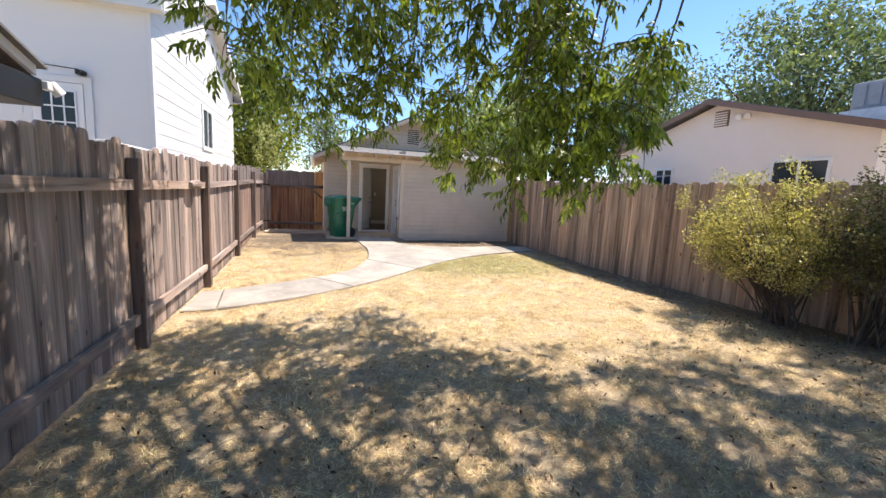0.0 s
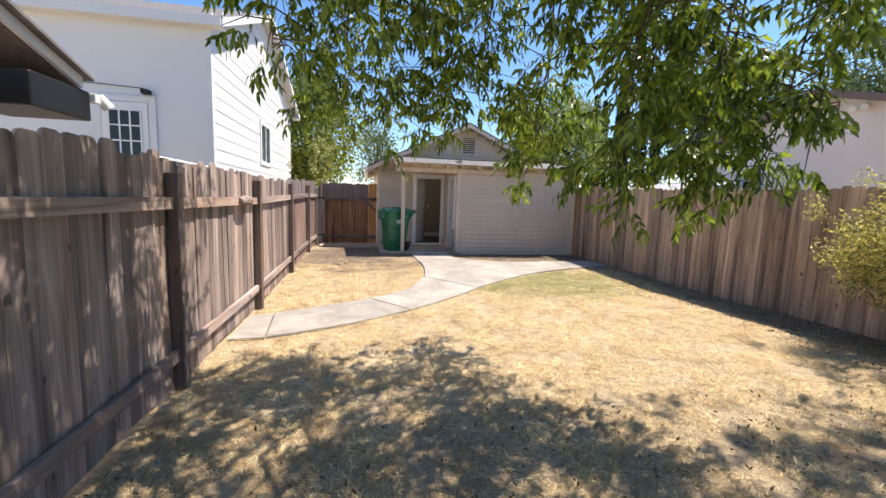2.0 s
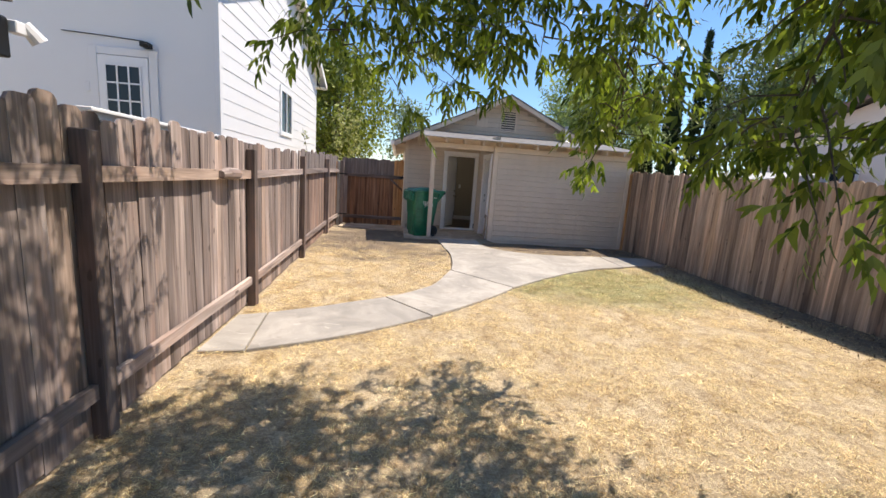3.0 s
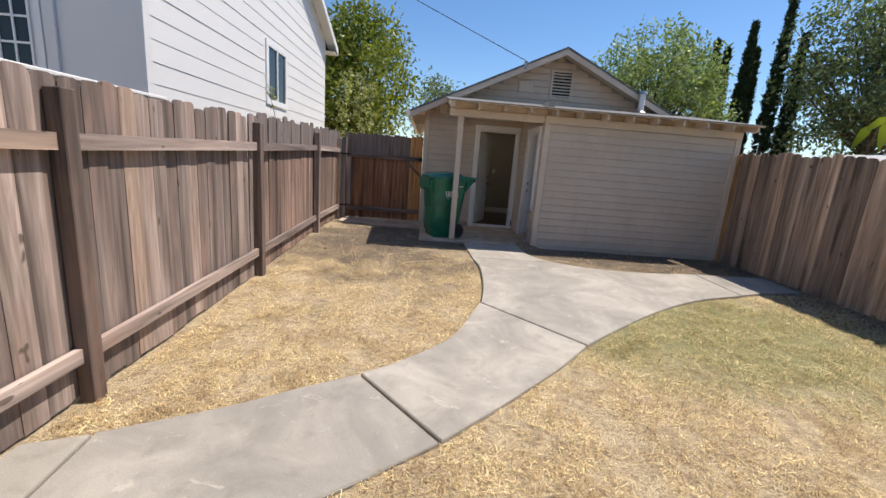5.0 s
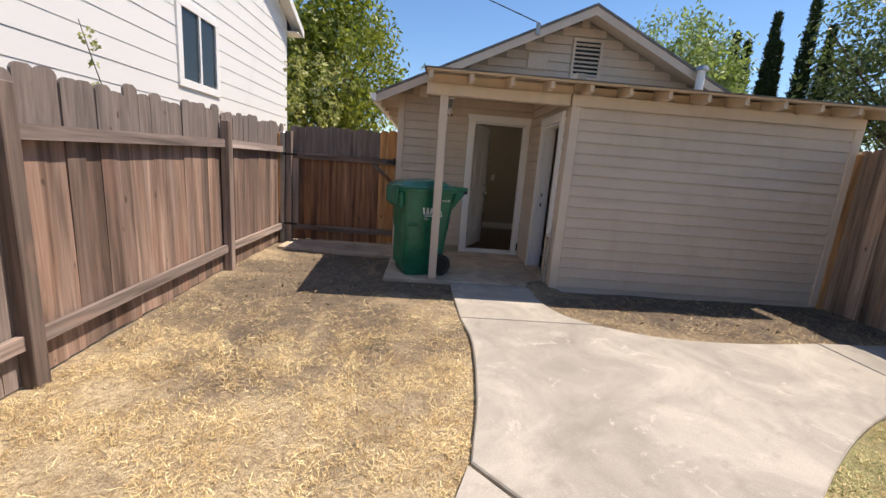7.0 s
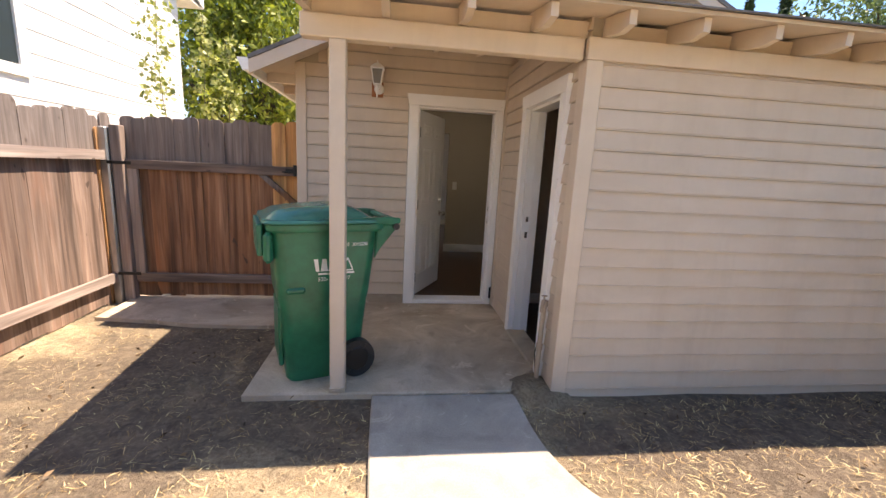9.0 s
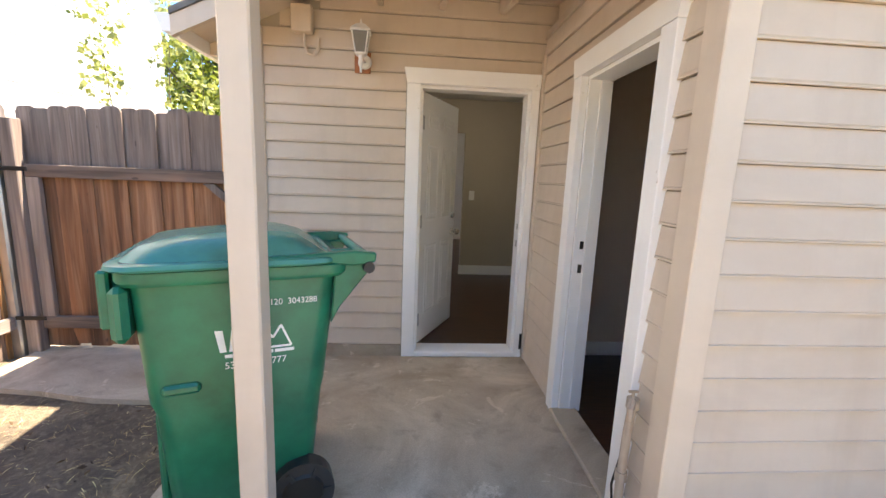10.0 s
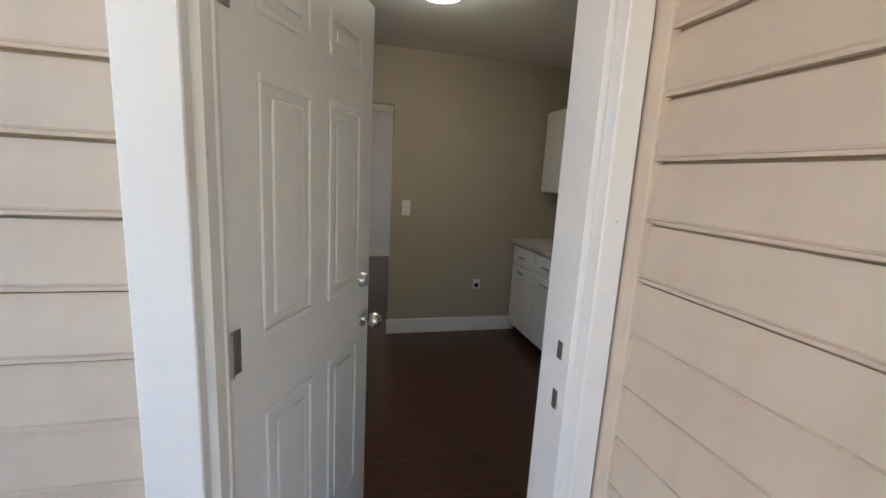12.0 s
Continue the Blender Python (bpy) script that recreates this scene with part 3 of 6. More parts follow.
while xk < PX1:
    bm = B()
    y0 = PY0 + 0.015 + random.uniform(0, 0.03)
    prism(bm, [(xk, y0, PZ0 + (y0 - PY0) * ps - 0.075), (xk, y0, PZ0 + (y0 - PY0) * ps - 0.004), (xk, FY - 0.03, PZ1 - 0.004), (xk, FY - 0.03, PZ1 - 0.095), (xk, y0 + 0.1, PZ0 - 0.085)], (0.04, 0, 0))
    part("rafter", bm, SIDING_TRIM, proof)
    xk += 0.42
bm = B()
box(bm, PX0 + 0.01, 11.292, 2.275, WX0 - 0.035, 11.38, 2.395, 0.006)
part("beam", bm, SIDING_TRIM, proof)
bm = B()
box(bm, PX0 + 0.02, 11.32, 2.397, PX1 - 0.1, 11.35, 2.49)
part("blocking", bm, SIDING_TRIM, proof)
post = thing("porch_post", (1.05, 11.337, 0.17), "square taupe-painted wooden porch post", "post")
bm = B()
box(bm, 1.004, 11.292, 0.172, 1.096, 11.382, 2.274, 0.006)
part("shaft", bm, SIDING_TRIM, post)
bm = B()
box(bm, 0.998, 11.287, 0.1705, 1.102, 11.388, 0.205, 0.004)
part("foot", bm, PORCH_CONCRETE, post)


def casing(parent, turn, at, w0, w1, z0, z1, floor, t1=0.095):
    """White flat casing with a flared head, jambs and sill, in the wall's own frame (x along, -y out)."""
    m = pose(*at, 0, 0, turn)
    t = 0.095

    def put(name, bm, mat, label=""):
        bmesh.ops.transform(bm, matrix=m, verts=bm.verts[:])
        return part(name, bm, mat, parent, label)

    for a, b in ((w0 - t, w0 + 0.004), (w1 - 0.004, w1 + t1)):
        put("casing", box(B(), a, -0.045, floor, b, -0.002, z1, 0.003), TRIM_WHITE)
    bm = B()
    prism(bm, [(w0 - t, -0.048, z1 + 0.001), (w1 + t1, -0.048, z1 + 0.001), (w1 + t1 + 0.012, -0.048, z1 + 0.105), (w0 - t - 0.02, -0.048, z1 + 0.105)], (0, 0.046, 0))
    put("head_casing", bm, TRIM_WHITE)
    put("jamb", box(B(), w0 - 0.001, 0.0, z0, w0 + 0.02, 0.13, z1), TRIM_WHITE)
    put("jamb", box(B(), w1 - 0.02, 0.0, z0, w1 + 0.001, 0.13, z1), TRIM_WHITE)
    put("jamb", box(B(), w0 + 0.02, 0.0, z1 - 0.02, w1 - 0.02, 0.13, z1 + 0.001), TRIM_WHITE)
    put("stop", box(B(), w0 + 0.0205, 0.062, z0 + 0.02, w0 + 0.026, 0.085, z1 - 0.021), TRIM_WHITE)
    return put


def panel_door(parent_name, hinge, angle, width, z0, z1, label):
    """Six-panel door slab swung about its hinge; x along the slab."""
    th = 0.04
    bm = B()
    st, rails = 0.105, [z0, z0 + 0.22, z0 + 0.80, z0 + 1.0, z0 + 1.60, z0 + 1.72, z1 - 0.12, z1]
    box(bm, 0, 0, z0, width, th, z1, 0.002)
    door = thing(parent_name, (hinge[0], hinge[1], z0), label, "door", kind="structure")
    m = pose(hinge[0], hinge[1], 0, 0, 0, angle)

    def put(name, b, mat, lab="", parent=door, smooth=False):
        bmesh.ops.transform(b, matrix=m, verts=b.verts[:])
        return part(name, b, mat, parent, lab, smooth)

    leaf = put("door_leaf", bm, DOOR_WHITE)
    mid = width / 2
    for a, b in ((st, mid - 0.045), (mid + 0.045, width - st)):
        for lo, hi in ((rails[1], rails[2]), (rails[3], rails[4]), (rails[5], rails[6])):
            for face, out in ((0.0, -1), (th, 1)):
                b2 = B()
                yo = face + out * 0.001
                for (x0, zz0, x1, zz1) in ((a, lo, b, lo + 0.02), (a, hi - 0.02, b, hi), (a, lo + 0.02, a + 0.02, hi - 0.02), (b - 0.02, lo + 0.02, b, hi - 0.02)):
                    box(b2, x0, min(yo, yo + out * 0.008), zz0, x1, max(yo, yo + out * 0.008), zz1, 0.003)
                box(b2, a + 0.045, min(yo, yo + out * 0.006), lo + 0.045, b - 0.045, max(yo, yo + out * 0.006), hi - 0.045, 0.005)
                put("door_panel", b2, DOOR_WHITE, parent=leaf)
    for face, out in ((0.0, -1), (th, 1)):
        b2 = cyl(B(), (width - 0.065, face, z0 + 0.86), (width - 0.065, face + out * 0.012, z0 + 0.86), 0.032, seg=20)
        cyl(b2, (width - 0.065, face + out * 0.01, z0 + 0.86), (width - 0.065, face + out * 0.045, z0 + 0.86), 0.012, seg=12)
        bmesh.ops.create_uvsphere(b2, u_segments=16, v_segments=10, radius=0.028, matrix=Matrix.Translation((width - 0.065, face + out * 0.055, z0 + 0.86)))
        put("door_knob", b2, CHROME, "satin nickel knob", smooth=True)
        b2 = cyl(B(), (width - 0.065, face, z0 + 1.01), (width - 0.065, face + out * 0.02, z0 + 1.01), 0.03, 0.024, seg=20)
        put("deadbolt", b2, CHROME, "satin nickel deadbolt")
    for zh in (z0 + 0.2, z0 + 1.0, z1 - 0.22):
        b2 = B()
        box(b2, -0.003, 0.004, zh - 0.05, 0.0, th, zh + 0.05)
        box(b2, -0.04, -0.004, zh - 0.05, 0.03, -0.001, zh + 0.05)
        cyl(b2, (-0.004, -0.006, zh - 0.05), (-0.004, -0.006, zh + 0.05), 0.007, seg=8)
        put("hinge", b2, IRON, "grey metal hinge")
    return door


frame1 = thing("door_frame_1", (1.98, FY, 0.17), "white-painted casing round the kitchen doorway", "door frame", kind="structure")
put1 = casing(frame1, 0, (0, FY, 0), D1X0, D1X1, DZ0, DZ1, 0.172, 0.056)
put1("threshold", box(B(), D1X0 + 0.004, -0.05, 0.172, D1X1 - 0.004, 0.13, 0.215, 0.008), TRIM_WHITE, "white-painted wooden threshold")
put1("lock_plate", box(B(), D1X1 - 0.0222, 0.03, 1.06, D1X1 - 0.0198, 0.052, 1.11), CHROME)
put1("lock_plate", box(B(), D1X1 - 0.0222, 0.03, 1.195, D1X1 - 0.0198, 0.052, 1.24), CHROME)
put1("weather_slot", box(B(), D1X1 + 0.035, -0.047, 0.24, D1X1 + 0.055, -0.0445, 0.37), DARK)
panel_door("door_1", (D1X0 + 0.024, FY + 0.085), 63, 0.735, 0.225, 2.19, "white six-panel door standing half open into the kitchen")
frame2 = thing("door_frame_2", (WX0, 12.0, 0.17), "white-painted casing round the laundry doorway", "door frame", kind="structure")
put2 = casing(frame2, -90, (WX0, FY, 0), FY - D2Y1, FY - D2Y0, D2Z0, D2Z1, 0.16)
put2("threshold", box(B(), FY - D2Y1 + 0.004, -0.06, 0.172, FY - D2Y0 - 0.004, 0.11, 0.20, 0.008), PORCH_CONCRETE)
put2("lock_plate", box(B(), FY - D2Y1 + 0.0198, 0.03, 1.055, FY - D2Y1 + 0.0222, 0.052, 1.105), CHROME)
put2("lock_plate", box(B(), FY - D2Y1 + 0.0198, 0.03, 1.195, FY - D2Y1 + 0.0222, 0.052, 1.24), CHROME)

# ---- rooms ----
KX1, KY1, KZ = 3.98, 15.80, 2.64
bm = B()
box(bm, FX0 + 0.1, FY + 0.121, 0.0, FX1 - 0.1, 19.6, 0.20)
struct("floor_kitchen", bm, FLOOR_WOOD, "dark brown wood-look floor", "floor")
bm = B()
box(bm, WX0 + 0.1, WY + 0.1, 0.0, WX1 - 0.1, FY - 0.001, 0.185)
struct("floor_laundry", bm, FLOOR_WOOD, "dark brown wood-look floor", "floor")
bm = B()
box(bm, FX0 + 0.1, FY + 0.122, KZ, FX1 - 0.1, 19.6, KZ + 0.04)
struct("ceiling_kitchen", bm, ROOM_WHITE, "plain white ceiling", "ceiling")
bm = B()
box(bm, 2.27, KY1, 0.2, KX1, KY1 + 0.1, KZ)
box(bm, FX0 + 0.1, KY1, 2.2, 2.27, KY1 + 0.1, KZ)
box(bm, FX0 + 0.1, KY1, 0.2, 1.40, KY1 + 0.1, 2.2)
kwall = struct("wall_kitchen_back", bm, ROOM_TAUPE, "taupe kitchen wall with an open doorway", "wall")
bm = B()
box(bm, KX1, FY + 0.121, 0.2, KX1 + 0.1, 19.6, KZ)
struct("wall_kitchen_side", bm, ROOM_TAUPE, "taupe kitchen wall", "wall")
bm = B()
box(bm, 2.25, KY1 - 0.016, 0.2, 3.5, KY1 - 0.001, 0.335, 0.004)
struct("baseboard_kitchen", bm, ROOM_WHITE, "white baseboard", "baseboard")
bm = B()
box(bm, FX0 + 0.1, 19.35, 0.2, KX1, 19.599, KZ)
struct("wall_far_room", bm, ROOM_GREY, "pale grey wall of the far room", "wall")
bm = B()
box(bm, FX0 + 0.1, 19.334, 0.2, KX1, 19.349, 0.33, 0.004)
struct("baseboard_far_room", bm, ROOM_WHITE, "white baseboard", "baseboard")
# thin lining added to carry the lamplit colour on the laundry's back wall
bm = B()
box(bm, WX0 + 0.101, FY - 0.014, 0.185, WX1 - 0.1, FY - 0.001, 2.6)
struct("wall_laundry_back", bm, LAUNDRY_LIT, "laundry wall lining with warm lamplight put into its paint", "wall")
bm = B()
box(bm, WX0 + 0.1, FY - 0.030, 0.185, WX1 - 0.1, FY - 0.015, 0.30, 0.004)
struct("baseboard_laundry", bm, ROOM_WHITE, "white baseboard", "baseboard")


# ---- fences ----
def picket_mesh(name, w, h, mat, t=0.018, seed=0):
    """A dog-eared board with slightly uneven edges, standing on its origin."""
    r = random.Random(seed)
    bm = B()
    e = lambda: r.uniform(-0.003, 0.003)
    c = w * 0.27
    pts = [(-w / 2, 0, 0), (w / 2, 0, 0), (w / 2 + e(), 0, h * 0.5), (w / 2, 0, h - c), (w / 2 - c * 0.35, 0, h - c * 0.35 + e()), (w / 2 - c, 0, h + e()), (-w / 2 + c, 0, h + e()), (-w / 2 + c * 0.35, 0, h - c * 0.35 + e()), (-w / 2, 0, h - c), (-w / 2 + e(), 0, h * 0.5)]
    prism(bm, pts, (0, t, 0))
    return mesh(name, bm, mat)


def pickets(parent, meshes, p, q, width, z_of, turn, jitter=0.03, gap=0.004):
    p, q = Vector(p), Vector(q)
    n = round((q - p).length / width)
    fill = (q - p).length / n / width * 1.02
    for i in range(n):
        c = p + (q - p) * ((i + 0.5) / n)
        ob = new("board", random.choice(meshes))
        ob.parent = parent
        ob.matrix_parent_inverse = Matrix.Translation(parent.location).inverted()
        c = c + Vector((math.cos(radians(turn + 90)), math.sin(radians(turn + 90)), 0)) * random.uniform(-0.006, 0.0)
        ob.matrix_basis = pose(c.x, c.y, z_of(c.y) + random.uniform(-jitter, jitter), random.uniform(-0.4, 0.4), random.uniform(-0.16, 0.16), turn + random.uniform(-1.0, 1.0)) @ Matrix.Diagonal((fill, 1, 1, 1))


LF = -1.36
fence = thing("fence", (LF, 6, 0), "weathered grey-brown dog-eared board fence, posts and rails this side", "fence")
left_meshes = [picket_mesh("board", 0.1395, 1.76 + 0.02 * k, FENCE_GREY, seed=k) for k in range(4)]
POSTS = [-3.27, -0.83, 1.61, 4.05, 6.46, 8.90, 11.33, 13.28]
brown_meshes = [picket_mesh("board", 0.1395, 1.76 + 0.02 * k, FENCE_BROWN, seed=60 + k) for k in range(4)]
pickets(fence, left_meshes, (LF - 0.02, -6.0, 0), (LF - 0.02, 8.9, 0), 0.141, lambda y: ground_z(y) * 0.9 + 0.02, 90, 0.014)
pickets(fence, brown_meshes, (LF - 0.02, 8.9, 0), (LF - 0.02, 13.3, 0), 0.141, lambda y: ground_z(y) * 0.9 + 0.02, 90, 0.014)
for y in POSTS[:-1]:
    bm = B()
    z = ground_z(y)
    box(bm, LF - 0.012, y - 0.046, z - 0.3, LF + 0.08, y + 0.046, z + 1.72 + random.uniform(-0.03, 0.04), 0.006)
    part("post", bm, POST_WOOD, fence)
for y0, y1 in zip(POSTS, POSTS[1:]):
    for zr in (1.43, 0.245):
        bm = B()
        za, zb = zr + ground_z(y0) * 0.8, zr + ground_z(y1) * 0.8
        a, b = y0 + 0.047, y1 - 0.047
        prism(bm, [(LF + 0.002, a, za), (LF + 0.002, b, zb), (LF + 0.002, b, zb + 0.088), (LF + 0.002, a, za + 0.088)], (0.04, 0, 0))
        part("rail", bm, RAIL_WOOD, fence)

ob = new("board", picket_mesh("board", 0.10, 1.74, FENCE_ORANGE, seed=50))
under(ob, fence)
ob.matrix_basis = pose(LF - 0.006, 13.12, 0.09, 0, 0, 90)
gate = thing("gate", (-0.4, 13.2, 0.16), "closed red-brown wooden board gate with a black latch", "gate")
gate_meshes = [picket_mesh("board", 0.1402, 1.77 + 0.012 * k, FENCE_RED, seed=10 + k) for k in range(3)]
orange_mesh = picket_mesh("board", 0.13, 1.79, FENCE_ORANGE, seed=20)
pickets(gate, gate_meshes, (-1.24, 13.225, 0), (0.15, 13.225, 0), 0.116, lambda y: 0.18, 0, 0.012)
pickets(gate, [orange_mesh], (0.15, 13.225, 0), (0.41, 13.225, 0), 0.13, lambda y: 0.18, 0)
for z0, z1 in ((1.46, 1.55), (0.33, 0.42)):
    part("rail", box(B(), -1.19, 13.17, z0, 0.40, 13.21, z1, 0.004), GATE_RAIL, gate)
part("stile", box(B(), -1.19, 13.171, 0.422, -1.10, 13.211, 1.458, 0.004), POST_WOOD, gate)
bm = B()
prism(bm, [(0.02, 13.18, 1.455), (0.10, 13.18, 1.455), (0.39, 13.18, 1.20), (0.39, 13.18, 1.13)], (0, 0.03, 0))
part("brace", bm, FENCE_RED, gate)
bm = B()
box(bm, 0.29, 13.15, 1.49, 0.42, 13.169, 1.53, 0.004)
cyl(bm, (0.26, 13.145, 1.50), (0.42, 13.145, 1.50), 0.008, seg=8)
box(bm, 0.37, 13.13, 1.46, 0.40, 13.169, 1.57, 0.004)
part("latch", bm, DARK, gate, "black metal gravity latch")
part("hinge_post", box(B(), -1.29, 13.13, 0.0, -1.195, 13.21, 1.86, 0.006), POST_WOOD, gate, "dark weathered wooden hinge post")
tube_post = part("post", box(B(), -1.375, 13.10, 0.0, -1.295, 13.17, 1.84, 0.012), IRON, gate, "galvanised steel gate post")
for zh in (0.42, 1.50):
    part("hinge", box(B(), -1.31, 13.092, zh, -1.10, 13.099, zh + 0.03, 0.002), DARK, tube_post)

RF0, RF1 = Vector((5.93, 11.28, 0)), Vector((6.72, 2.0, 0))
RF1 = RF0 + (RF1 - RF0) * 1.9
rfence = thing("fence", (6.3, 6, 0), "tan-grey dog-eared board fence, smooth side facing in", "fence")
right_meshes = [picket_mesh("board", 0.1402, 1.93 + 0.012 * k, FENCE_TAN, seed=30 + k) for k in range(4)]
rturn = math.degrees(math.atan2(RF1.y - RF0.y, RF1.x - RF0.x))
pickets(rfence, right_meshes, RF0, RF1, 0.14, lambda y: ground_z(y) - 0.035, rturn, 0.010)
part("board", box(B(), 5.88, 11.215, 0.1, 5.925, 11.285, 2.0, 0.004), FENCE_ORANGE, rfence, "newer orange cedar board")
for zr in (0.4, 1.55):
    bm = B()
    d = (RF1 - RF0).normalized()
    nrm = Vector((-d.y, d.x, 0))
    a, b = RF0 + nrm * 0.03, RF1 + nrm * 0.03
    prism(bm, [(a.x, a.y, zr), (b.x, b.y, zr), (b.x, b.y, zr + 0.09), (a.x, a.y, zr + 0.09)], nrm * 0.04)
    part("rail", bm, RAIL_WOOD, rfence)
bm = B()
box(bm, -6, -6.1, -0.2, 9, -6.0, 1.8)
struct("wall_behind", bm, FENCE_TAN, "plain board wall closing the yard", "wall")

# ---- white two-storey neighbour ----
HX, HY0, HY1 = -2.89, 9.55, 18.0
EZ, HR = 4.85, (9.55 + 18.0) / 2
HS = 0.42
white = thing("house", (-7, 13, 0), "white two-storey house with lap siding and grey roof", "house")
bm = B()
prism(bm, [(HX, HY0, 0), (HX, HY1, 0), (HX, HY1, EZ), (HX, HR, EZ + (HR - HY0) * HS), (HX, HY0, EZ)], (-9, 0, 0))
wall_w = part("wall", bm, WHITE_WALL, white)


def gable_y(z):
    if z < EZ:
        return holed(HY0 + 0.1, HY1, [(13.19, 14.42, 2.40, 3.66)])(z)
    d = (z - EZ) / HS
    return [(HY0 + d, HY1 - d)]


siding(wall_w, LAP_MESH, (HX - 0.001, 0, 0.4), 90, 0.26, 1.14, 6.4, gable_y)
part("corner_board", box(B(), HX - 0.06, HY0 - 0.03, 0, HX + 0.028, HY0 + 0.1, EZ, 0.004), WHITE_WALL, white)
win = part("window", box(B(), HX - 0.06, 13.31, 2.52, HX + 0.008, 14.30, 3.54), GLASS, white, "dark sliding window")
for a, b, c, d in ((13.19, 2.40, 14.42, 2.52), (13.19, 3.54, 14.42, 3.66), (13.19, 2.52, 13.31, 3.54), (14.30, 2.52, 14.42, 3.54), (13.78, 2.52, 13.83, 3.54)):
    part("window_frame", box(B(), HX + 0.0005, a, b, HX + 0.04, c, d, 0.004), DOOR_WHITE, win)
OX = 0.3
for s, OV in ((-1, 0.2), (1, 0.45)):
    ye = HR + s * ((HR - HY0) + OV)
    ze = EZ - OV * HS
    bm = B()
    prism(bm, [(HX + OX, HR, EZ + (HR - HY0) * HS + 0.08), (HX + OX, ye, ze + 0.08), (HX + OX, ye, ze + 0.03), (HX + OX, HR, EZ + (HR - HY0) * HS + 0.03)], (-9.4 - OX, 0, 0))
    part("roof_slope", bm, ROOFING, white, "grey shingle roof")
    bm = B()
    prism(bm, [(HX + OX + 0.01, HR, EZ + (HR - HY0) * HS + 0.07), (HX + OX + 0.01, ye, ze + 0.07), (HX + OX + 0.01, ye, ze - 0.1), (HX + OX + 0.01, HR, EZ + (HR - HY0) * HS - 0.1)], (-0.03, 0, 0))
    part("rake_board", bm, WHITE_WALL, white)
    bm = B()
    prism(bm, [(HX + OX - 0.022, HR, EZ + (HR - HY0) * HS + 0.026), (HX + OX - 0.022, ye, ze + 0.026), (HX + OX - 0.022, ye, ze + 0.006), (HX + OX - 0.022, HR, EZ + (HR - HY0) * HS + 0.006)], (-OX + 0.03, 0, 0))
    part("gable_soffit", bm, WHITE_WALL, white)
    bm = B()
    box(bm, -12.3, min(ye, ye + s * 0.03), ze - 0.1, HX + OX - 0.022, max(ye, ye + s * 0.03), ze + 0.07)
    part("fascia", bm, WHITE_WALL, white)
    bm = B()
    box(bm, -12.3, min(ye - s * 0.004, ye - s * (OV + 0.02)), ze - 0.1, HX + OX - 0.03, max(ye - s * 0.004, ye - s * (OV + 0.02)), ze - 0.08)
    part("soffit", bm, WHITE_WALL, white)
hdoor = part("door", box(B(), -4.78, HY0 - 0.05, 1.1, -4.0, HY0 - 0.002, 3.2, 0.004), DOOR_WHITE, white, "white door with a nine-light window")
part("door_window", box(B(), -4.66, HY0 - 0.056, 2.2, -4.12, HY0 - 0.051, 3.05), GLASS, hdoor)
for k in range(4):
    part("glazing_bar", box(B(), -4.67 + 0.18 * k, HY0 - 0.07, 2.2, -4.645 + 0.18 * k, HY0 - 0.057, 3.05), DOOR_WHITE, hdoor)
    part("glazing_bar", box(B(), -4.66, HY0 - 0.075, 2.19 + 0.283 * k, -4.12, HY0 - 0.0705, 2.215 + 0.283 * k), DOOR_WHITE, hdoor)
for a, b, c, d in ((-4.92, 1.1, -4.79, 3.33), (-3.99, 1.1, -3.86, 3.33), (-4.79, 3.21, -3.99, 3.33)):
    part("door_casing", box(B(), a, HY0 - 0.04, b, c, HY0 - 0.003, d, 0.004), WHITE_WALL, white)
bm = B()
tube(bm, [(-5.3, HY0 - 0.02, 3.52), (-4.7, HY0 - 0.03, 3.50), (-4.05, HY0 - 0.03, 3.47)], 0.008, 6)
part("cable", bm, DARK, white)
bm = B()
box(bm, -4.06, HY0 - 0.16, 3.36, -3.93, HY0 - 0.002, 3.44, 0.01)
cyl(bm, (-3.98, HY0 - 0.10, 3.40), (-3.90, HY0 - 0.26, 3.35), 0.035, seg=10)
part("security_light", bm, DARK, white, "small black security light")
bm = B()
box(bm, -5.0, HY0 - 0.03, 2.6, -4.93, HY0 - 0.002, 2.75, 0.004)
part("outlet_box", bm, WHITE_WALL, white)
rail = thing("fence", (-1.95, 6, 0), "white-capped low neighbour rail behind the board fence", "fence")
part("cap", box(B(), -1.99, 4.95, 1.87, -1.88, 8.25, 1.9, 0.006), DOOR_WHITE, rail)
part("panel", box(B(), -1.955, 4.95, 0.0, -1.915, 8.25, 1.869), WHITE_WALL, rail)

# ---- low neighbour roof with dark beam ----
low = thing("house", (-4, 2, 0), "low neighbour building with white rake board and dark beam", "house")
ls = (2.83 - 2.50) / (4.98 - 3.98)
bm = B()
prism(bm, [(-2.36, -1.0, 2.83 + 4.98 * ls), (-2.36, 4.88, 2.53), (-2.36, 4.88, 2.44), (-2.36, -1.0, 2.74 + 4.98 * ls)], (-0.04, 0, 0))
part("rake_board", bm, DOOR_WHITE, low)
bm = B()
prism(bm, [(-2.30, -1.0, 2.87 + 4.98 * ls), (-2.30, 4.94, 2.54), (-2.30, 4.94, 2.515), (-2.30, -1.0, 2.845 + 4.98 * ls)], (-3.4, 0, 0))
part("roof_slope", bm, ROOFING, low)
bm = B()
prism(bm, [(-2.41, -1.0, 2.76 + 4.98 * ls), (-2.41, 4.98, 2.42), (-2.41, 4.98, 2.40), (-2.41, -1.0, 2.74 + 4.98 * ls)], (-3.2, 0, 0))
part("soffit", bm, FENCE_RED, low, "brown wooden soffit boards")
part("beam", box(B(), -3.0, 4.30, 2.17, -2.37, 4.98, 2.43, 0.01), DARK, low, "dark boxed beam end")
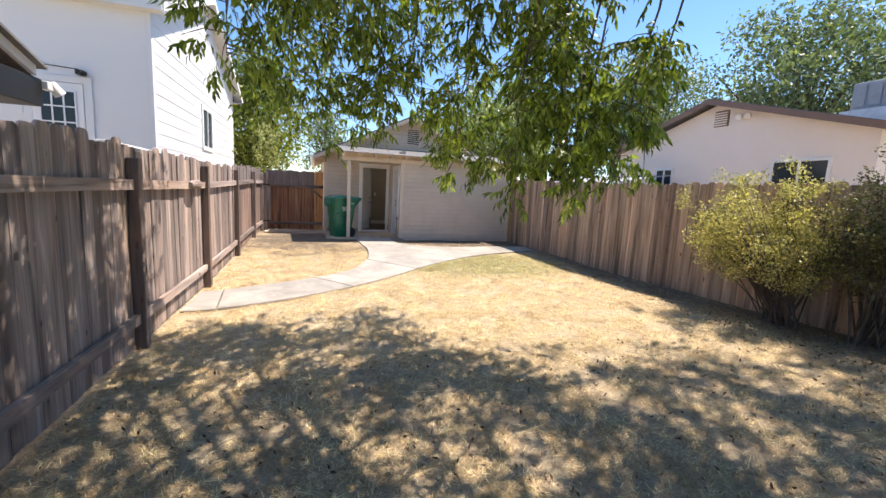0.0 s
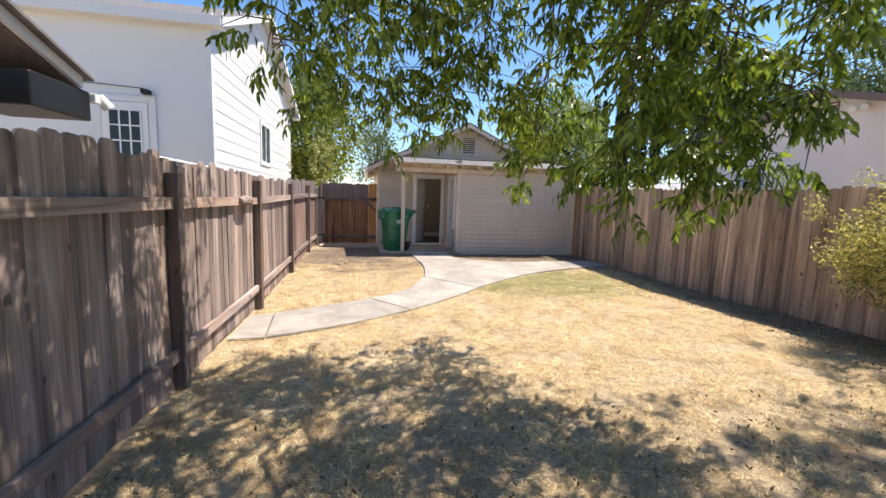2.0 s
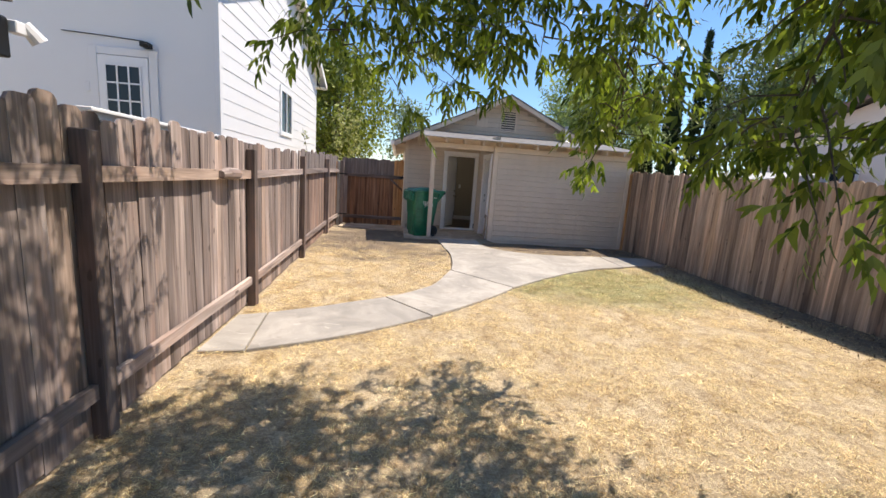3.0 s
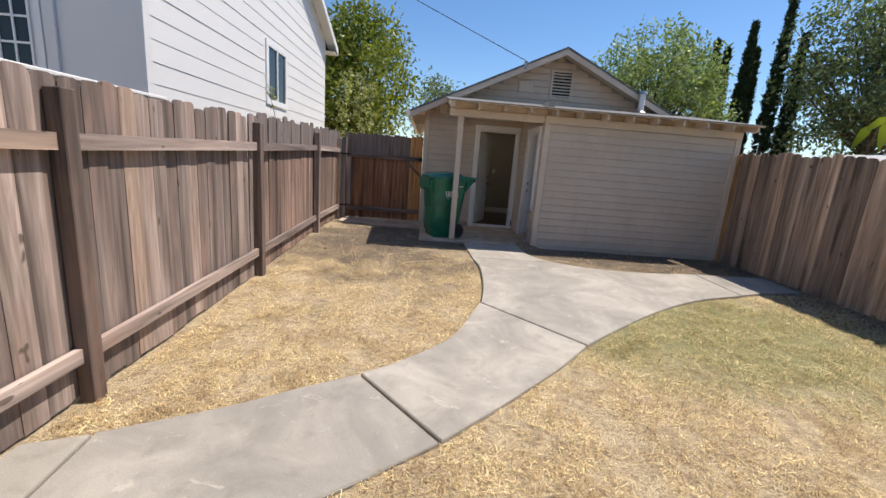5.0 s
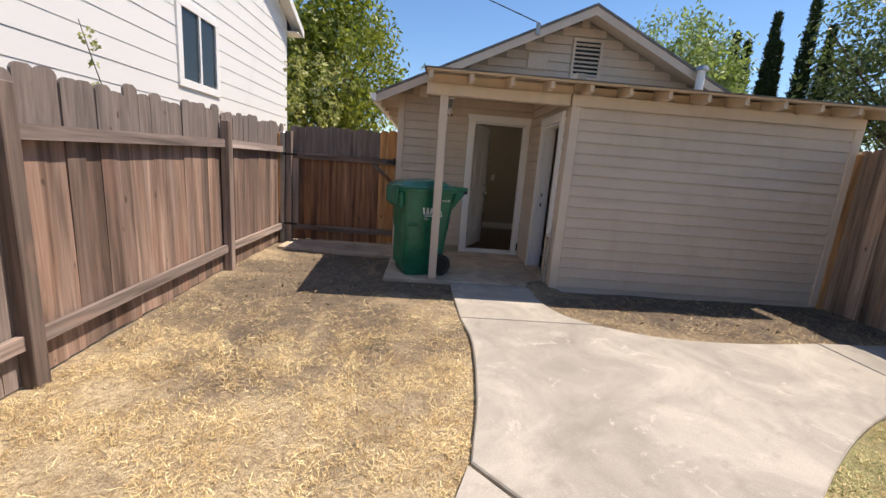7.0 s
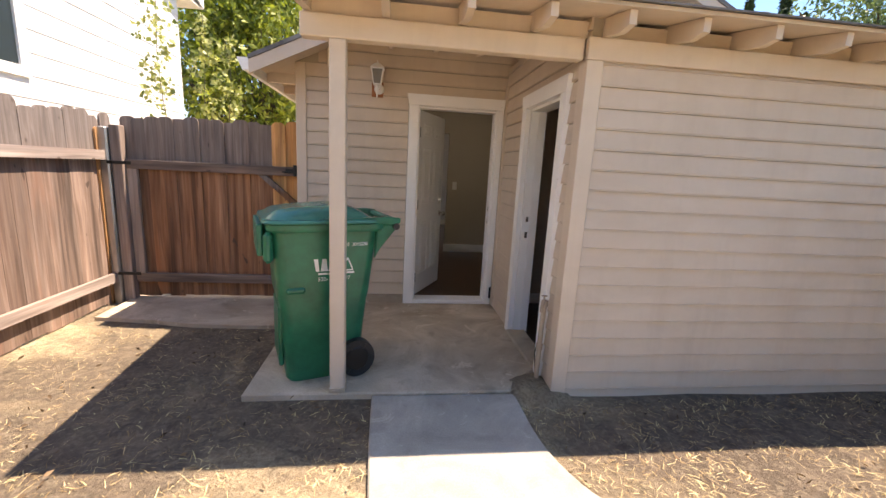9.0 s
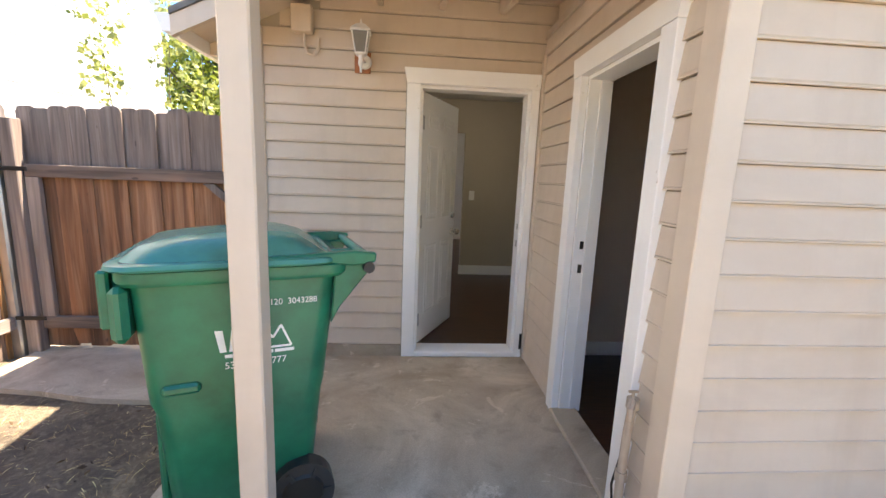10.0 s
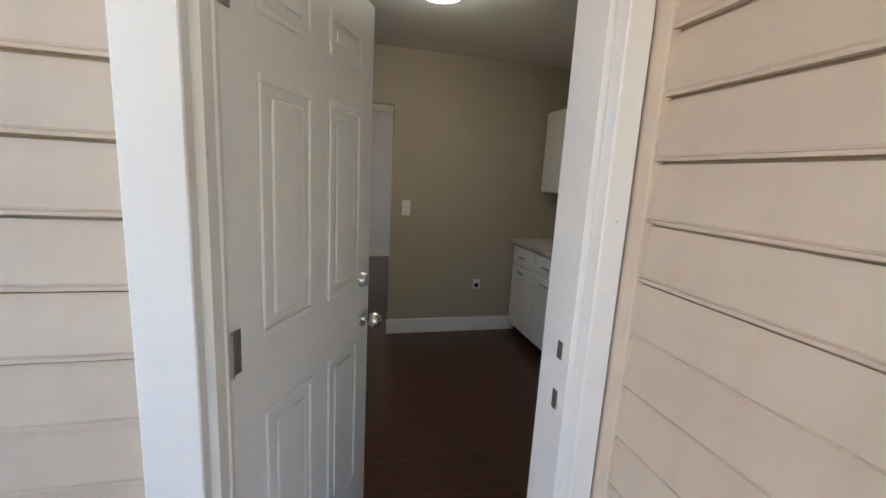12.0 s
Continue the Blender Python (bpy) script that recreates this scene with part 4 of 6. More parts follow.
part("wall", box(B(), -6.0, -1.0, 0, -2.8, 4.25, 2.42), STUCCO, low)
bm = B()
cyl(bm, (-2.36, 5.08, 2.42), (-2.31, 5.14, 2.32), 0.04, 0.055, seg=10)
box(bm, -2.40, 4.985, 2.34, -2.33, 5.08, 2.42, 0.006)
part("lamp", bm, DOOR_WHITE, low, "white flood lamp")

# ---- stucco neighbour beyond the tan fence ----
SX, SY0, SY1, SE = 12.0, 5.75, 13.8, 3.42
SR = 9.78
ss = (4.68 - SE) / (SR - SY0 + 0.2)
stucco = thing("house", (14, 9.7, 0), "cream stucco house with brown fascia and gable vent", "house")
bm = B()
prism(bm, [(SX, SY0, 0), (SX, SY1, 0), (SX, SY1, SE), (SX, SR, 4.62), (SX, SY0, SE)], (8, 0, 0))
part("wall", bm, STUCCO, stucco)
for ye in (SY0 - 0.45, SY1 + 0.45):
    ze = 4.72 - abs(ye - SR) * ss
    bm = B()
    prism(bm, [(SX - 0.4, SR, 4.78), (SX - 0.4, ye, ze + 0.06), (SX - 0.4, ye, ze), (SX - 0.4, SR, 4.72)], (9, 0, 0))
    part("roof_slope", bm, ROOFING, stucco)
    bm = B()
    prism(bm, [(SX - 0.41, SR, 4.76), (SX - 0.41, ye, ze + 0.04), (SX - 0.41, ye, ze - 0.12), (SX - 0.41, SR, 4.60)], (0.04, 0, 0))
    part("rake_board", bm, BROWN_TRIM, stucco)
vent = part("vent", box(B(), SX - 0.03, 9.35, 3.95, SX - 0.002, 9.80, 4.42), BROWN_TRIM, stucco, "louvred gable vent")
for k in range(6):
    part("slat", box(B(), SX - 0.06, 9.38, 3.98 + k * 0.07, SX - 0.031, 9.77, 4.015 + k * 0.07), STUCCO, vent)
for y0, y1, z0, z1 in ((6.55, 7.95, 1.6, 2.86), (11.1, 11.9, 1.6, 2.78)):
    w = part("window", box(B(), SX - 0.02, y0 + 0.08, z0 + 0.08, SX - 0.004, y1 - 0.08, z1 - 0.08), GLASS, stucco)
    for a, b, c, d in ((y0, z0, y1, z0 + 0.08), (y0, z1 - 0.08, y1, z1), (y0, z0 + 0.08, y0 + 0.08, z1 - 0.08), (y1 - 0.08, z0 + 0.08, y1, z1 - 0.08), ((y0 + y1) / 2 - 0.03, z0 + 0.08, (y0 + y1) / 2 + 0.03, z1 - 0.08)):
        part("window_frame", box(B(), SX - 0.05, a, b, SX - 0.003, c, d, 0.004), DOOR_WHITE, w)
bm = B()
for yy in (8.75, 9.0):
    cyl(bm, (SX - 0.01, yy, 4.16), (SX - 0.16, yy - 0.05, 4.12), 0.06, 0.08, seg=12)
box(bm, SX - 0.05, 8.72, 4.12, SX - 0.002, 9.03, 4.2, 0.006)
part("flood_lamp", bm, DOOR_WHITE, stucco, "twin flood lamp")

# ---- trees ----
def leaf_cloud(centres, per, spread_r, size, seed, ratio=0.45, droop=0.3):
    """Folded leaves scattered round centres; returns verts and faces."""
    r = np.random.RandomState(seed)
    c = np.repeat(np.asarray(centres, float), per, axis=0)
    n = len(c)
    off = r.normal(size=(n, 3))
    off *= (r.rand(n, 1) ** 0.4) * spread_r / np.linalg.norm(off, axis=1, keepdims=True)
    p = c + off
    d = r.normal(size=(n, 3))
    d[:, 2] -= droop * 2
    d /= np.linalg.norm(d, axis=1, keepdims=True)
    u = np.cross(d, r.normal(size=(n, 3)))
    u /= np.linalg.norm(u, axis=1, keepdims=True)
    w = np.cross(d, u)
    s = size * (0.7 + 0.6 * r.rand(n, 1))
    hw = s * ratio / 2
    v = np.stack([p, p + d * s * 0.45 + u * hw + w * hw * 0.4, p + d * s, p + d * s * 0.45 - u * hw + w * hw * 0.4], 1).reshape(-1, 3)
    i = np.arange(n) * 4
    f = np.concatenate([np.stack([i, i + 1, i + 2], 1), np.stack([i, i + 2, i + 3], 1)])
    return v, f


def cloud_mesh(name, v, f, mat):
    me = bpy.data.meshes.new(name)
    me.vertices.add(len(v))
    me.vertices.foreach_set("co", np.asarray(v, np.float32).ravel())
    me.loops.add(len(f) * 3)
    me.loops.foreach_set("vertex_index", np.asarray(f, np.int32).ravel())
    me.polygons.add(len(f))
    me.polygons.foreach_set("loop_start", np.arange(0, len(f) * 3, 3, dtype=np.int32))
    me.update(calc_edges=True)
    me.validate()
    me.materials.append(mat)
    return me


def broad_tree(at, height, width, mat, label, seed, leaf=0.2, clumps=150, per=55, base=0.3, clump_r=0.75):
    """Trunk, forking limbs and a crown of clumps hung at the limb ends."""
    r = random.Random(seed)
    x, y, z = at
    tree = thing("tree", at, label, "tree")
    bm = B()
    fork = z + height * base
    tr = height * 0.022
    tube(bm, [(x, y, z - 0.2), (x + 0.05, y, z + height * base * 0.5), (x, y, fork), (x + 0.1, y, z + height * 0.75)], [tr * 1.5, tr * 1.1, tr, tr * 0.3], 8)
    part("trunk", bm, BARK, tree)
    ends = []
    bm = B()
    for k in range(clumps):
        a, u = r.uniform(0, 6.283), r.uniform(-1, 1)
        rad = (0.35 + 0.65 * r.random() ** 0.5)
        lump = 0.8 + 0.35 * noise.noise(Vector((math.cos(a) * 1.7, math.sin(a) * 1.7, u * 2 + seed)))
        cz = z + height * (base + (1 - base) / 2) + u * rad * height * (1 - base) / 2 * lump
        cr = math.sqrt(max(0.05, 1 - u * u)) * rad * width / 2 * lump
        e = Vector((x + math.cos(a) * cr, y + math.sin(a) * cr, cz))
        ends.append(e)
        if k % 5 == 0:
            s = Vector((x, y, fork + (cz - fork) * 0.35 if cz > fork else fork))
            tube(bm, [s, (s + e) / 2 + Vector((0, 0, -0.1 * width / 5)), e], [tr * 0.4, tr * 0.22, tr * 0.06], 5)
    tagged(part("branchwork", bm, BARK, tree), kind="stuff")
    v, f = leaf_cloud(ends, per, clump_r, leaf, seed)
    part("crown", cloud_mesh("crown", v, f, mat), mat, tree)
    return tree


def cypress(at, height, width, seed):
    r = np.random.RandomState(seed)
    tree = thing("tree", at, "tall narrow dark green cypress", "tree", "row of cypresses")
    bm = B()
    tube(bm, [(at[0], at[1], -0.2), (at[0], at[1], height * 0.9)], [0.15, 0.03], 6)
    part("trunk", bm, BARK, tree)
    n = 420
    h = r.rand(n)
    a = r.rand(n) * 6.283
    prof = np.sin(np.clip(h * 1.02, 0, 1) ** 0.6 * math.pi) ** 0.7 * width / 2 * (0.8 + 0.3 * r.rand(n))
    c = np.stack([at[0] + np.cos(a) * prof, at[1] + np.sin(a) * prof, 0.4 + h * (height - 0.4)], 1)
    v, f = leaf_cloud(c, 38, 0.15, 0.21, seed, 0.3, -0.9)
    part("crown", cloud_mesh("crown", v, f, CYPRESS_LEAF), CYPRESS_LEAF, tree)


broad_tree((-3.2, 24.0, 0), 9.0, 6.8, TREE_LEAF, "leafy bright green tree behind the gate", 3, 0.22, 260, 70, 0.04, 0.75)
broad_tree((1.0, 40.0, 0), 9.0, 5.0, OAK_LEAF, "distant rounded green tree", 4, 0.3, 70, 40, 0.2, 0.9)
broad_tree((14.0, 30.0, 0), 10.6, 10.5, PALE_LEAF, "pale grey-green rounded tree behind the roof", 5, 0.24, 300, 75, 0.15, 0.8)
broad_tree((25.0, 27.0, 0), 14.0, 11.5, OAK_LEAF, "large dark green tree beyond the fence", 6, 0.28, 300, 60, 0.15, 1.0)
broad_tree((24.0, 15.0, 0), 12.5, 11.0, HAZY_LEAF, "large hazy green tree behind the stucco house", 7, 0.26, 320, 60, 0.2, 1.0)
broad_tree((27.0, 6.0, 0), 13.0, 12.0, HAZY_LEAF, "large hazy green tree behind the stucco house", 8, 0.26, 320, 60, 0.2, 1.0)
for i, (cx, cy, ch) in enumerate(((17.3, 30, 9.7), (18.2, 30.3, 9.4), (19.35, 30.0, 10.9), (20.1, 30.4, 9.5), (21.2, 29.8, 12.8), (22.6, 30.0, 10.5))):
    cypress((cx, cy, 0), ch, 0.66, 40 + i)



def ash_leaf_set(ends, dirs, seed, size=0.078):
    """Compound ash leaves: paired lance-shaped leaflets along a stalk; returns verts and faces."""
    r = np.random.RandomState(seed)
    n = len(ends)
    e, d = np.asarray(ends, float), np.asarray(dirs, float)
    d /= np.linalg.norm(d, axis=1, keepdims=True)
    side = np.cross(d, r.normal(size=(n, 3)))
    side /= np.linalg.norm(side, axis=1, keepdims=True)
    up = np.cross(side, d)
    vs, fs, base = [], [], 0
    length = 0.2 * (0.8 + 0.4 * r.rand(n, 1))
    for k, (along, s) in enumerate(((0.35, 1), (0.35, -1), (0.6, 1), (0.6, -1), (0.82, 1), (0.82, -1), (1.0, 0))):
        p = e + d * length * along
        ld = d * (0.75 if s else 1.0) + side * s * 0.75 + r.normal(size=(n, 3)) * 0.16
        ld[:, 2] -= 1.05
        ld /= np.linalg.norm(ld, axis=1, keepdims=True)
        u = np.cross(ld, up)
        u /= np.maximum(np.linalg.norm(u, axis=1, keepdims=True), 1e-6)
        w = np.cross(u, ld)
        s0 = size * (0.8 + 0.45 * r.rand(n, 1))
        hw = s0 * 0.15
        v = np.stack([p, p + ld * s0 * 0.35 + u * hw + w * hw * 0.5, p + ld * s0 * 0.75 + u * hw * 0.6 + w * hw * 0.2 - w * 0.004, p + ld * s0 - w * 0.012, p + ld * s0 * 0.75 - u * hw * 0.6 + w * hw * 0.2 - w * 0.004, p + ld * s0 * 0.35 - u * hw + w * hw * 0.5], 1).reshape(-1, 3)
        i = base + np.arange(n) * 6
        fs += [np.stack([i, i + 1, i + 5], 1), np.stack([i + 1, i + 2, i + 5], 1), np.stack([i + 2, i + 4, i + 5], 1), np.stack([i + 2, i + 3, i + 4], 1)]
        vs.append(v)
        base += n * 6
    return np.concatenate(vs), np.concatenate(fs)


TREE_AT = Vector((3.6, -2.6, 0))
ash = thing("tree", TREE_AT, "ash tree with low hanging sprays of narrow green leaflets", "tree")
tr = random.Random(5)
bm = B()
tube(bm, [TREE_AT + Vector(o) for o in ((0, 0, -0.2), (0.03, 0.02, 0.8), (-0.05, 0.1, 1.9), (-0.1, 0.2, 3.0))], [0.26, 0.21, 0.19, 0.17], 12)
part("trunk", bm, BARK, ash, smooth=True)
# spray tips that hang in front; unseen high crown tips added to cast shade
TIPS = [(2.8, 2.75, 2.05), (2.8, 3.0, 1.85), (1.9, 3.4, 1.85), (-0.5, 3.5, 2.5), (1.7, 4.5, 2.0), (1.1, 4.4, 2.5), (2.35, 3.2, 1.75), (0.3, 4.7, 2.4), (2.3, 3.5, 2.3), (1.5, 3.4, 2.9), (-0.1, 4.5, 2.35), (0.8, 4.6, 2.4), (1.9, 4.9, 2.0), (2.6, 3.4, 1.9), (0.5, 3.6, 3.0), (-0.3, 3.2, 3.0)]
for k in range(22):
    ty = tr.uniform(1.8, 4.4)
    TIPS.append((tr.uniform(0.38 - 0.2 * ty, 1.6 + 0.3 * ty), ty, tr.uniform(2.85, 4.3)))
# tips above the view, added so leaf shade dapples the fence
for k in range(12):
    TIPS.append((tr.uniform(-0.5, 1.8), tr.uniform(2.2, 4.9), tr.uniform(3.35, 4.4)))
for k in range(11):
    TIPS.append((tr.uniform(-1.0, 0.4), tr.uniform(0.0, 4.2), tr.uniform(3.5, 4.0)))
NEAR_TIPS = len(TIPS)
for k in range(20):
    TIPS.append((tr.uniform(0.8, 5.2), tr.uniform(-5.0, 1.2), tr.uniform(3.7, 5.6)))
# unseen shade-casting tips, thicker to the right for the lawn there
while len(TIPS) < NEAR_TIPS + 150:
    tx, ty = tr.uniform(2.0, 9.6), tr.uniform(-1.4, 4.0)
    if tr.random() > min(1.0, max(0.2, (tx - 2.2) / 2.6)):
        continue
    TIPS.append((tx, ty, max(3.7, 2.3 + 0.48 * math.hypot(tx - 0.1, ty)) + tr.uniform(0, 0.7)))
heads = [TREE_AT + Vector((-0.1, 0.2, 3.0)) + Vector((dx, dy, dz)) for dx, dy, dz in ((-1.2, 2.0, 1.6), (0.2, 2.6, 1.7), (1.6, 1.6, 1.8), (-1.8, 0.2, 1.7), (1.9, -0.6, 1.6), (-0.4, -1.9, 1.6))]
limbs = B()
for h in heads:
    tube(limbs, [TREE_AT + Vector((-0.1, 0.2, 2.9)), TREE_AT + Vector((-0.1, 0.2, 3.0)) + (h - TREE_AT - Vector((-0.1, 0.2, 3.0))) * 0.5 + Vector((0, 0, 0.15)), h], [0.12, 0.085, 0.055], 8)
leaf_e, leaf_d, high_e, high_d = [], [], [], []
for j, tip in enumerate(TIPS):
    tip = Vector(tip)
    h = min(heads, key=lambda q: (q - tip).length)
    if j < NEAR_TIPS:
        drop = Vector((tip.x * 0.82 + 0.25, tip.y - 1.0, max(tip.z + 1.25, 4.3)))
        tube(limbs, [h, (h + drop) / 2 + Vector((0, 0, 0.25)), drop], [0.04, 0.03, 0.02], 6)
        h = drop
    peak = (h + tip) / 2 + Vector((0, 0, 0.55 if j < 16 else 0.2))
    pts = []
    for k in range(9):
        t = k / 8
        pts.append(h * (1 - t) ** 2 + peak * 2 * t * (1 - t) + tip * t * t + Vector((tr.uniform(-0.03, 0.03), tr.uniform(-0.03, 0.03), 0)))
    tube(limbs, pts, [(0.017 if j < NEAR_TIPS else 0.03) * (1 - k / 8) + 0.003 for k in range(9)], 5)
    count = 24 if j < 16 else (15 if j < NEAR_TIPS else 15)
    for m in range(count):
        t = 1 - (0.34 if j < 16 else 0.46 if j < NEAR_TIPS else 0.62) * (m / count) ** 1.2
        k = min(7, int(t * 8))
        p = pts[k].lerp(pts[k + 1], t * 8 - k)
        q = p + Vector((tr.gauss(0, 0.26), tr.gauss(0, 0.26), tr.gauss(-0.08, 0.17)))
        if q.y > 0 and q.x - 0.1 > 1.06 * q.y and q.z < 2.2 + 0.46 * math.hypot(q.x, q.y):
            continue
        tube(limbs, [p, (p + q) / 2 + Vector((0, 0, 0.04)), q], [0.006, 0.004, 0.002], 4)
        for z in range(7):
            o = p.lerp(q, tr.uniform(0.35, 1.0))
            (leaf_e if j < NEAR_TIPS else high_e).append(o)
            (leaf_d if j < NEAR_TIPS else high_d).append((q - p).normalized() * 0.5 + Vector((tr.gauss(0, 0.6), tr.gauss(0, 0.6), tr.gauss(-0.35, 0.35))))
tagged(part("branchwork", limbs, BARK, ash), kind="stuff")
v, f = ash_leaf_set(leaf_e, leaf_d, 9)
v2, f2 = ash_leaf_set(high_e, high_d, 10, 0.092)
v, f = np.concatenate([v, v2]), np.concatenate([f, f2 + len(v)])
part("crown", cloud_mesh("crown", v, f, ASH_LEAF), ASH_LEAF, ash)

# ---- porch things ----
lamp = thing("wall_lantern", (1.19, FY - 0.02, 2.25), "white-painted lantern lamp on a rust-stained plate on the porch wall", "lantern")
LY = FY - 0.13
RUST = plain("rusty_plate", (0.30, 0.115, 0.05), 0.8, vary=0.5)
part("wall_plate", box(B(), 1.135, FY - 0.030, 2.262, 1.245, FY - 0.0205, 2.40, 0.004), RUST, lamp, "rust-brown stained back plate")
bm = cyl(B(), (1.205, FY - 0.030, 2.335), (1.205, FY - 0.052, 2.335), 0.048, 0.040, 18)
part("boss", bm, DOOR_WHITE, lamp, smooth=True)
bm = B()
tube(bm, [(1.205, FY - 0.05, 2.335), (1.20, FY - 0.09, 2.32), (1.19, LY, 2.345)], 0.013, 8)
cyl(bm, (1.19, LY, 2.245), (1.19, LY, 2.352), 0.006, 0.018, 10)
part("arm", bm, DOOR_WHITE, lamp, smooth=True)


def square_ring(half, z):
    return [(1.19 + sx * half, LY + sy * half, z) for sx, sy in ((-1, -1), (1, -1), (1, 1), (-1, 1))]


part("glass", loft(B(), [square_ring(0.031, 2.366), square_ring(0.050, 2.492)]), plain("lantern_glass", (0.20, 0.195, 0.18), 0.12), lamp, "dull dark glass body")
bm = loft(B(), [square_ring(0.064, 2.493), square_ring(0.064, 2.503), square_ring(0.030, 2.540), square_ring(0.012, 2.548)])
cyl(bm, (1.19, LY, 2.545), (1.19, LY, 2.578), 0.010, 0.003, 8)
part("cap", bm, DOOR_WHITE, lamp)
for p, q in zip(square_ring(0.033, 2.364), square_ring(0.053, 2.493)):
    part("cage_bar", cyl(B(), p, q, 0.0055, seg=6), DOOR_WHITE, lamp)
part("cage_base", loft(B(), [square_ring(0.022, 2.350), square_ring(0.037, 2.358), square_ring(0.037, 2.366)]), DOOR_WHITE, lamp)

jbox = thing("junction_box", (0.79, FY - 0.03, 2.48), "taupe-painted electrical box with a cable loop", "electrical box")
part("body", box(B(), 0.725, FY - 0.10, 2.49, 0.86, FY - 0.022, 2.66, 0.006), SIDING_TRIM, jbox)
bm = B()
tube(bm, [(0.80, FY - 0.05, 2.49), (0.80, FY - 0.05, 2.42), (0.82, FY - 0.05, 2.37), (0.86, FY - 0.045, 2.36), (0.89, FY - 0.04, 2.40), (0.895, FY - 0.03, 2.47)], 0.011, 6)
part("cable", bm, SIDING_TRIM, jbox)

vent = thing("gable_vent", (3.2, FY - 0.03, 2.95), "louvred taupe vent in the gable", "vent")
for a, b, c, d in ((2.96, 2.95, 3.42, 2.99), (2.96, 3.48, 3.42, 3.52), (2.96, 2.99, 3.0, 3.48), (3.38, 2.99, 3.42, 3.48)):
    part("frame", box(B(), a, FY - 0.05, b, c, FY - 0.022, d, 0.003), SIDING_TRIM, vent)
part("backing", box(B(), 3.0, FY - 0.0235, 2.99, 3.38, FY - 0.0215, 3.48), DARK, vent)
for k in range(8):
    bm = B()
    z = 3.0 + k * 0.061
    prism(bm, [(3.002, FY - 0.048, z), (3.002, FY - 0.042, z), (3.002, FY - 0.025, z + 0.03), (3.002, FY - 0.031, z + 0.03)], (0.376, 0, 0))
    part("slat", bm, SIDING_TRIM, vent)
hatch = thing("vent_cover", (2.45, FY - 0.03, 3.04), "small square taupe cover on the gable", "vent cover")
part("cover", box(B(), 2.30, FY - 0.05, 3.04, 2.60, FY - 0.022, 3.26, 0.006), SIDING_TRIM, hatch)
part("rim", box(B(), 2.285, FY - 0.03, 3.025, 2.615, FY - 0.0215, 3.275, 0.003), SIDING_TRIM, hatch)
stack = thing("vent_pipe", (4.71, 12.62, 2.77), "white sheet-metal vent pipe on the lean-to roof", "pipe")
bm = cyl(B(), (4.71, 12.62, 2.75), (4.71, 12.62, 3.12), 0.055, seg=14)
part("pipe", bm, DOOR_WHITE, stack, smooth=False)
bm = cyl(B(), (4.71, 12.62, 3.11), (4.71, 12.62, 3.17), 0.09, 0.07, 14)
part("cap", bm, IRON, stack)
bm = cyl(B(), (4.71, 12.62, 2.755), (4.71, 12.62, 2.80), 0.12, 0.06, 14)
part("flashing", bm, IRON, stack)
cable = thing("overhead_cable", (2.36, 12.7, 3.55), "thin dark overhead cable fixed to the roof edge", "cable")
bm = B()
a, b = Vector((2.32, 12.69, 3.55)), Vector((-7.3, 21.7, 10.6))
tube(bm, [a.lerp(b, k / 12) + Vector((0, 0, -0.1 * math.sin(math.pi * k / 12))) for k in range(13)], 0.008, 5)
part("wire", bm, DARK, cable)
part("bracket", box(B(), 2.29, 12.69, 3.40, 2.35, 12.711, 3.56, 0.004), IRON, cable)
tap = thing("water_pipe", (2.43, 11.42, 0.14), "old paint-splashed rusty water pipe and tap at the wing corner", "pipe")
OLD_PIPE = paint("old_painted_pipe", (0.46, 0.38, 0.30), dirt=(0.4, 0.25, 0.15), amount=0.8, chip=(0.16, 0.08, 0.045))
bm = B()
tube(bm, [(2.42, 11.43, 0.10), (2.42, 11.43, 0.42), (2.418, 11.42, 0.60), (2.42, 11.41, 0.745)], 0.017, 10)
part("pipe", bm, OLD_PIPE, tap, smooth=True)
part("coupling", cyl(B(), (2.42, 11.43, 0.40), (2.42, 11.43, 0.44), 0.024, seg=8), OLD_PIPE, tap)
part("coupling", cyl(B(), (2.42, 11.411, 0.725), (2.42, 11.409, 0.765), 0.025, seg=8), OLD_PIPE, tap)
bm = B()
tube(bm, [(2.42, 11.41, 0.75), (2.40, 11.385, 0.765), (2.385, 11.365, 0.745), (2.383, 11.36, 0.70)], [0.016, 0.015, 0.013, 0.013], 8)
cyl(bm, (2.405, 11.39, 0.765), (2.405, 11.39, 0.80), 0.006, seg=8)
box(bm, 2.385, 11.384, 0.80, 2.425, 11.396, 0.808, 0.002)
part("tap", bm, OLD_PIPE, tap)
bm = B()
tube(bm, [(2.425, 11.45, 0.15), (2.40, 11.455, 0.36), (2.43, 11.46, 0.50), (2.44, 11.455, 0.62)], 0.005, 6)
part("wire", bm, DARK, tap)

# ---- wheeled bin ----
BIN = pose(0.885, 11.715, 0.171, 0, 0, 20) @ Matrix.Diagonal((0.96, 0.90, 1.03, 1))
cart = thing("wheeled_bin", (0.885, 11.715, 0.171), "large green plastic wheeled bin with closed lid", "bin")


def bin_part(name, bm, mat, label="", parent=cart, smooth=False):
    bmesh.ops.transform(bm, matrix=BIN, verts=bm.verts[:])
    return part(name, bm, mat, parent, label, smooth)


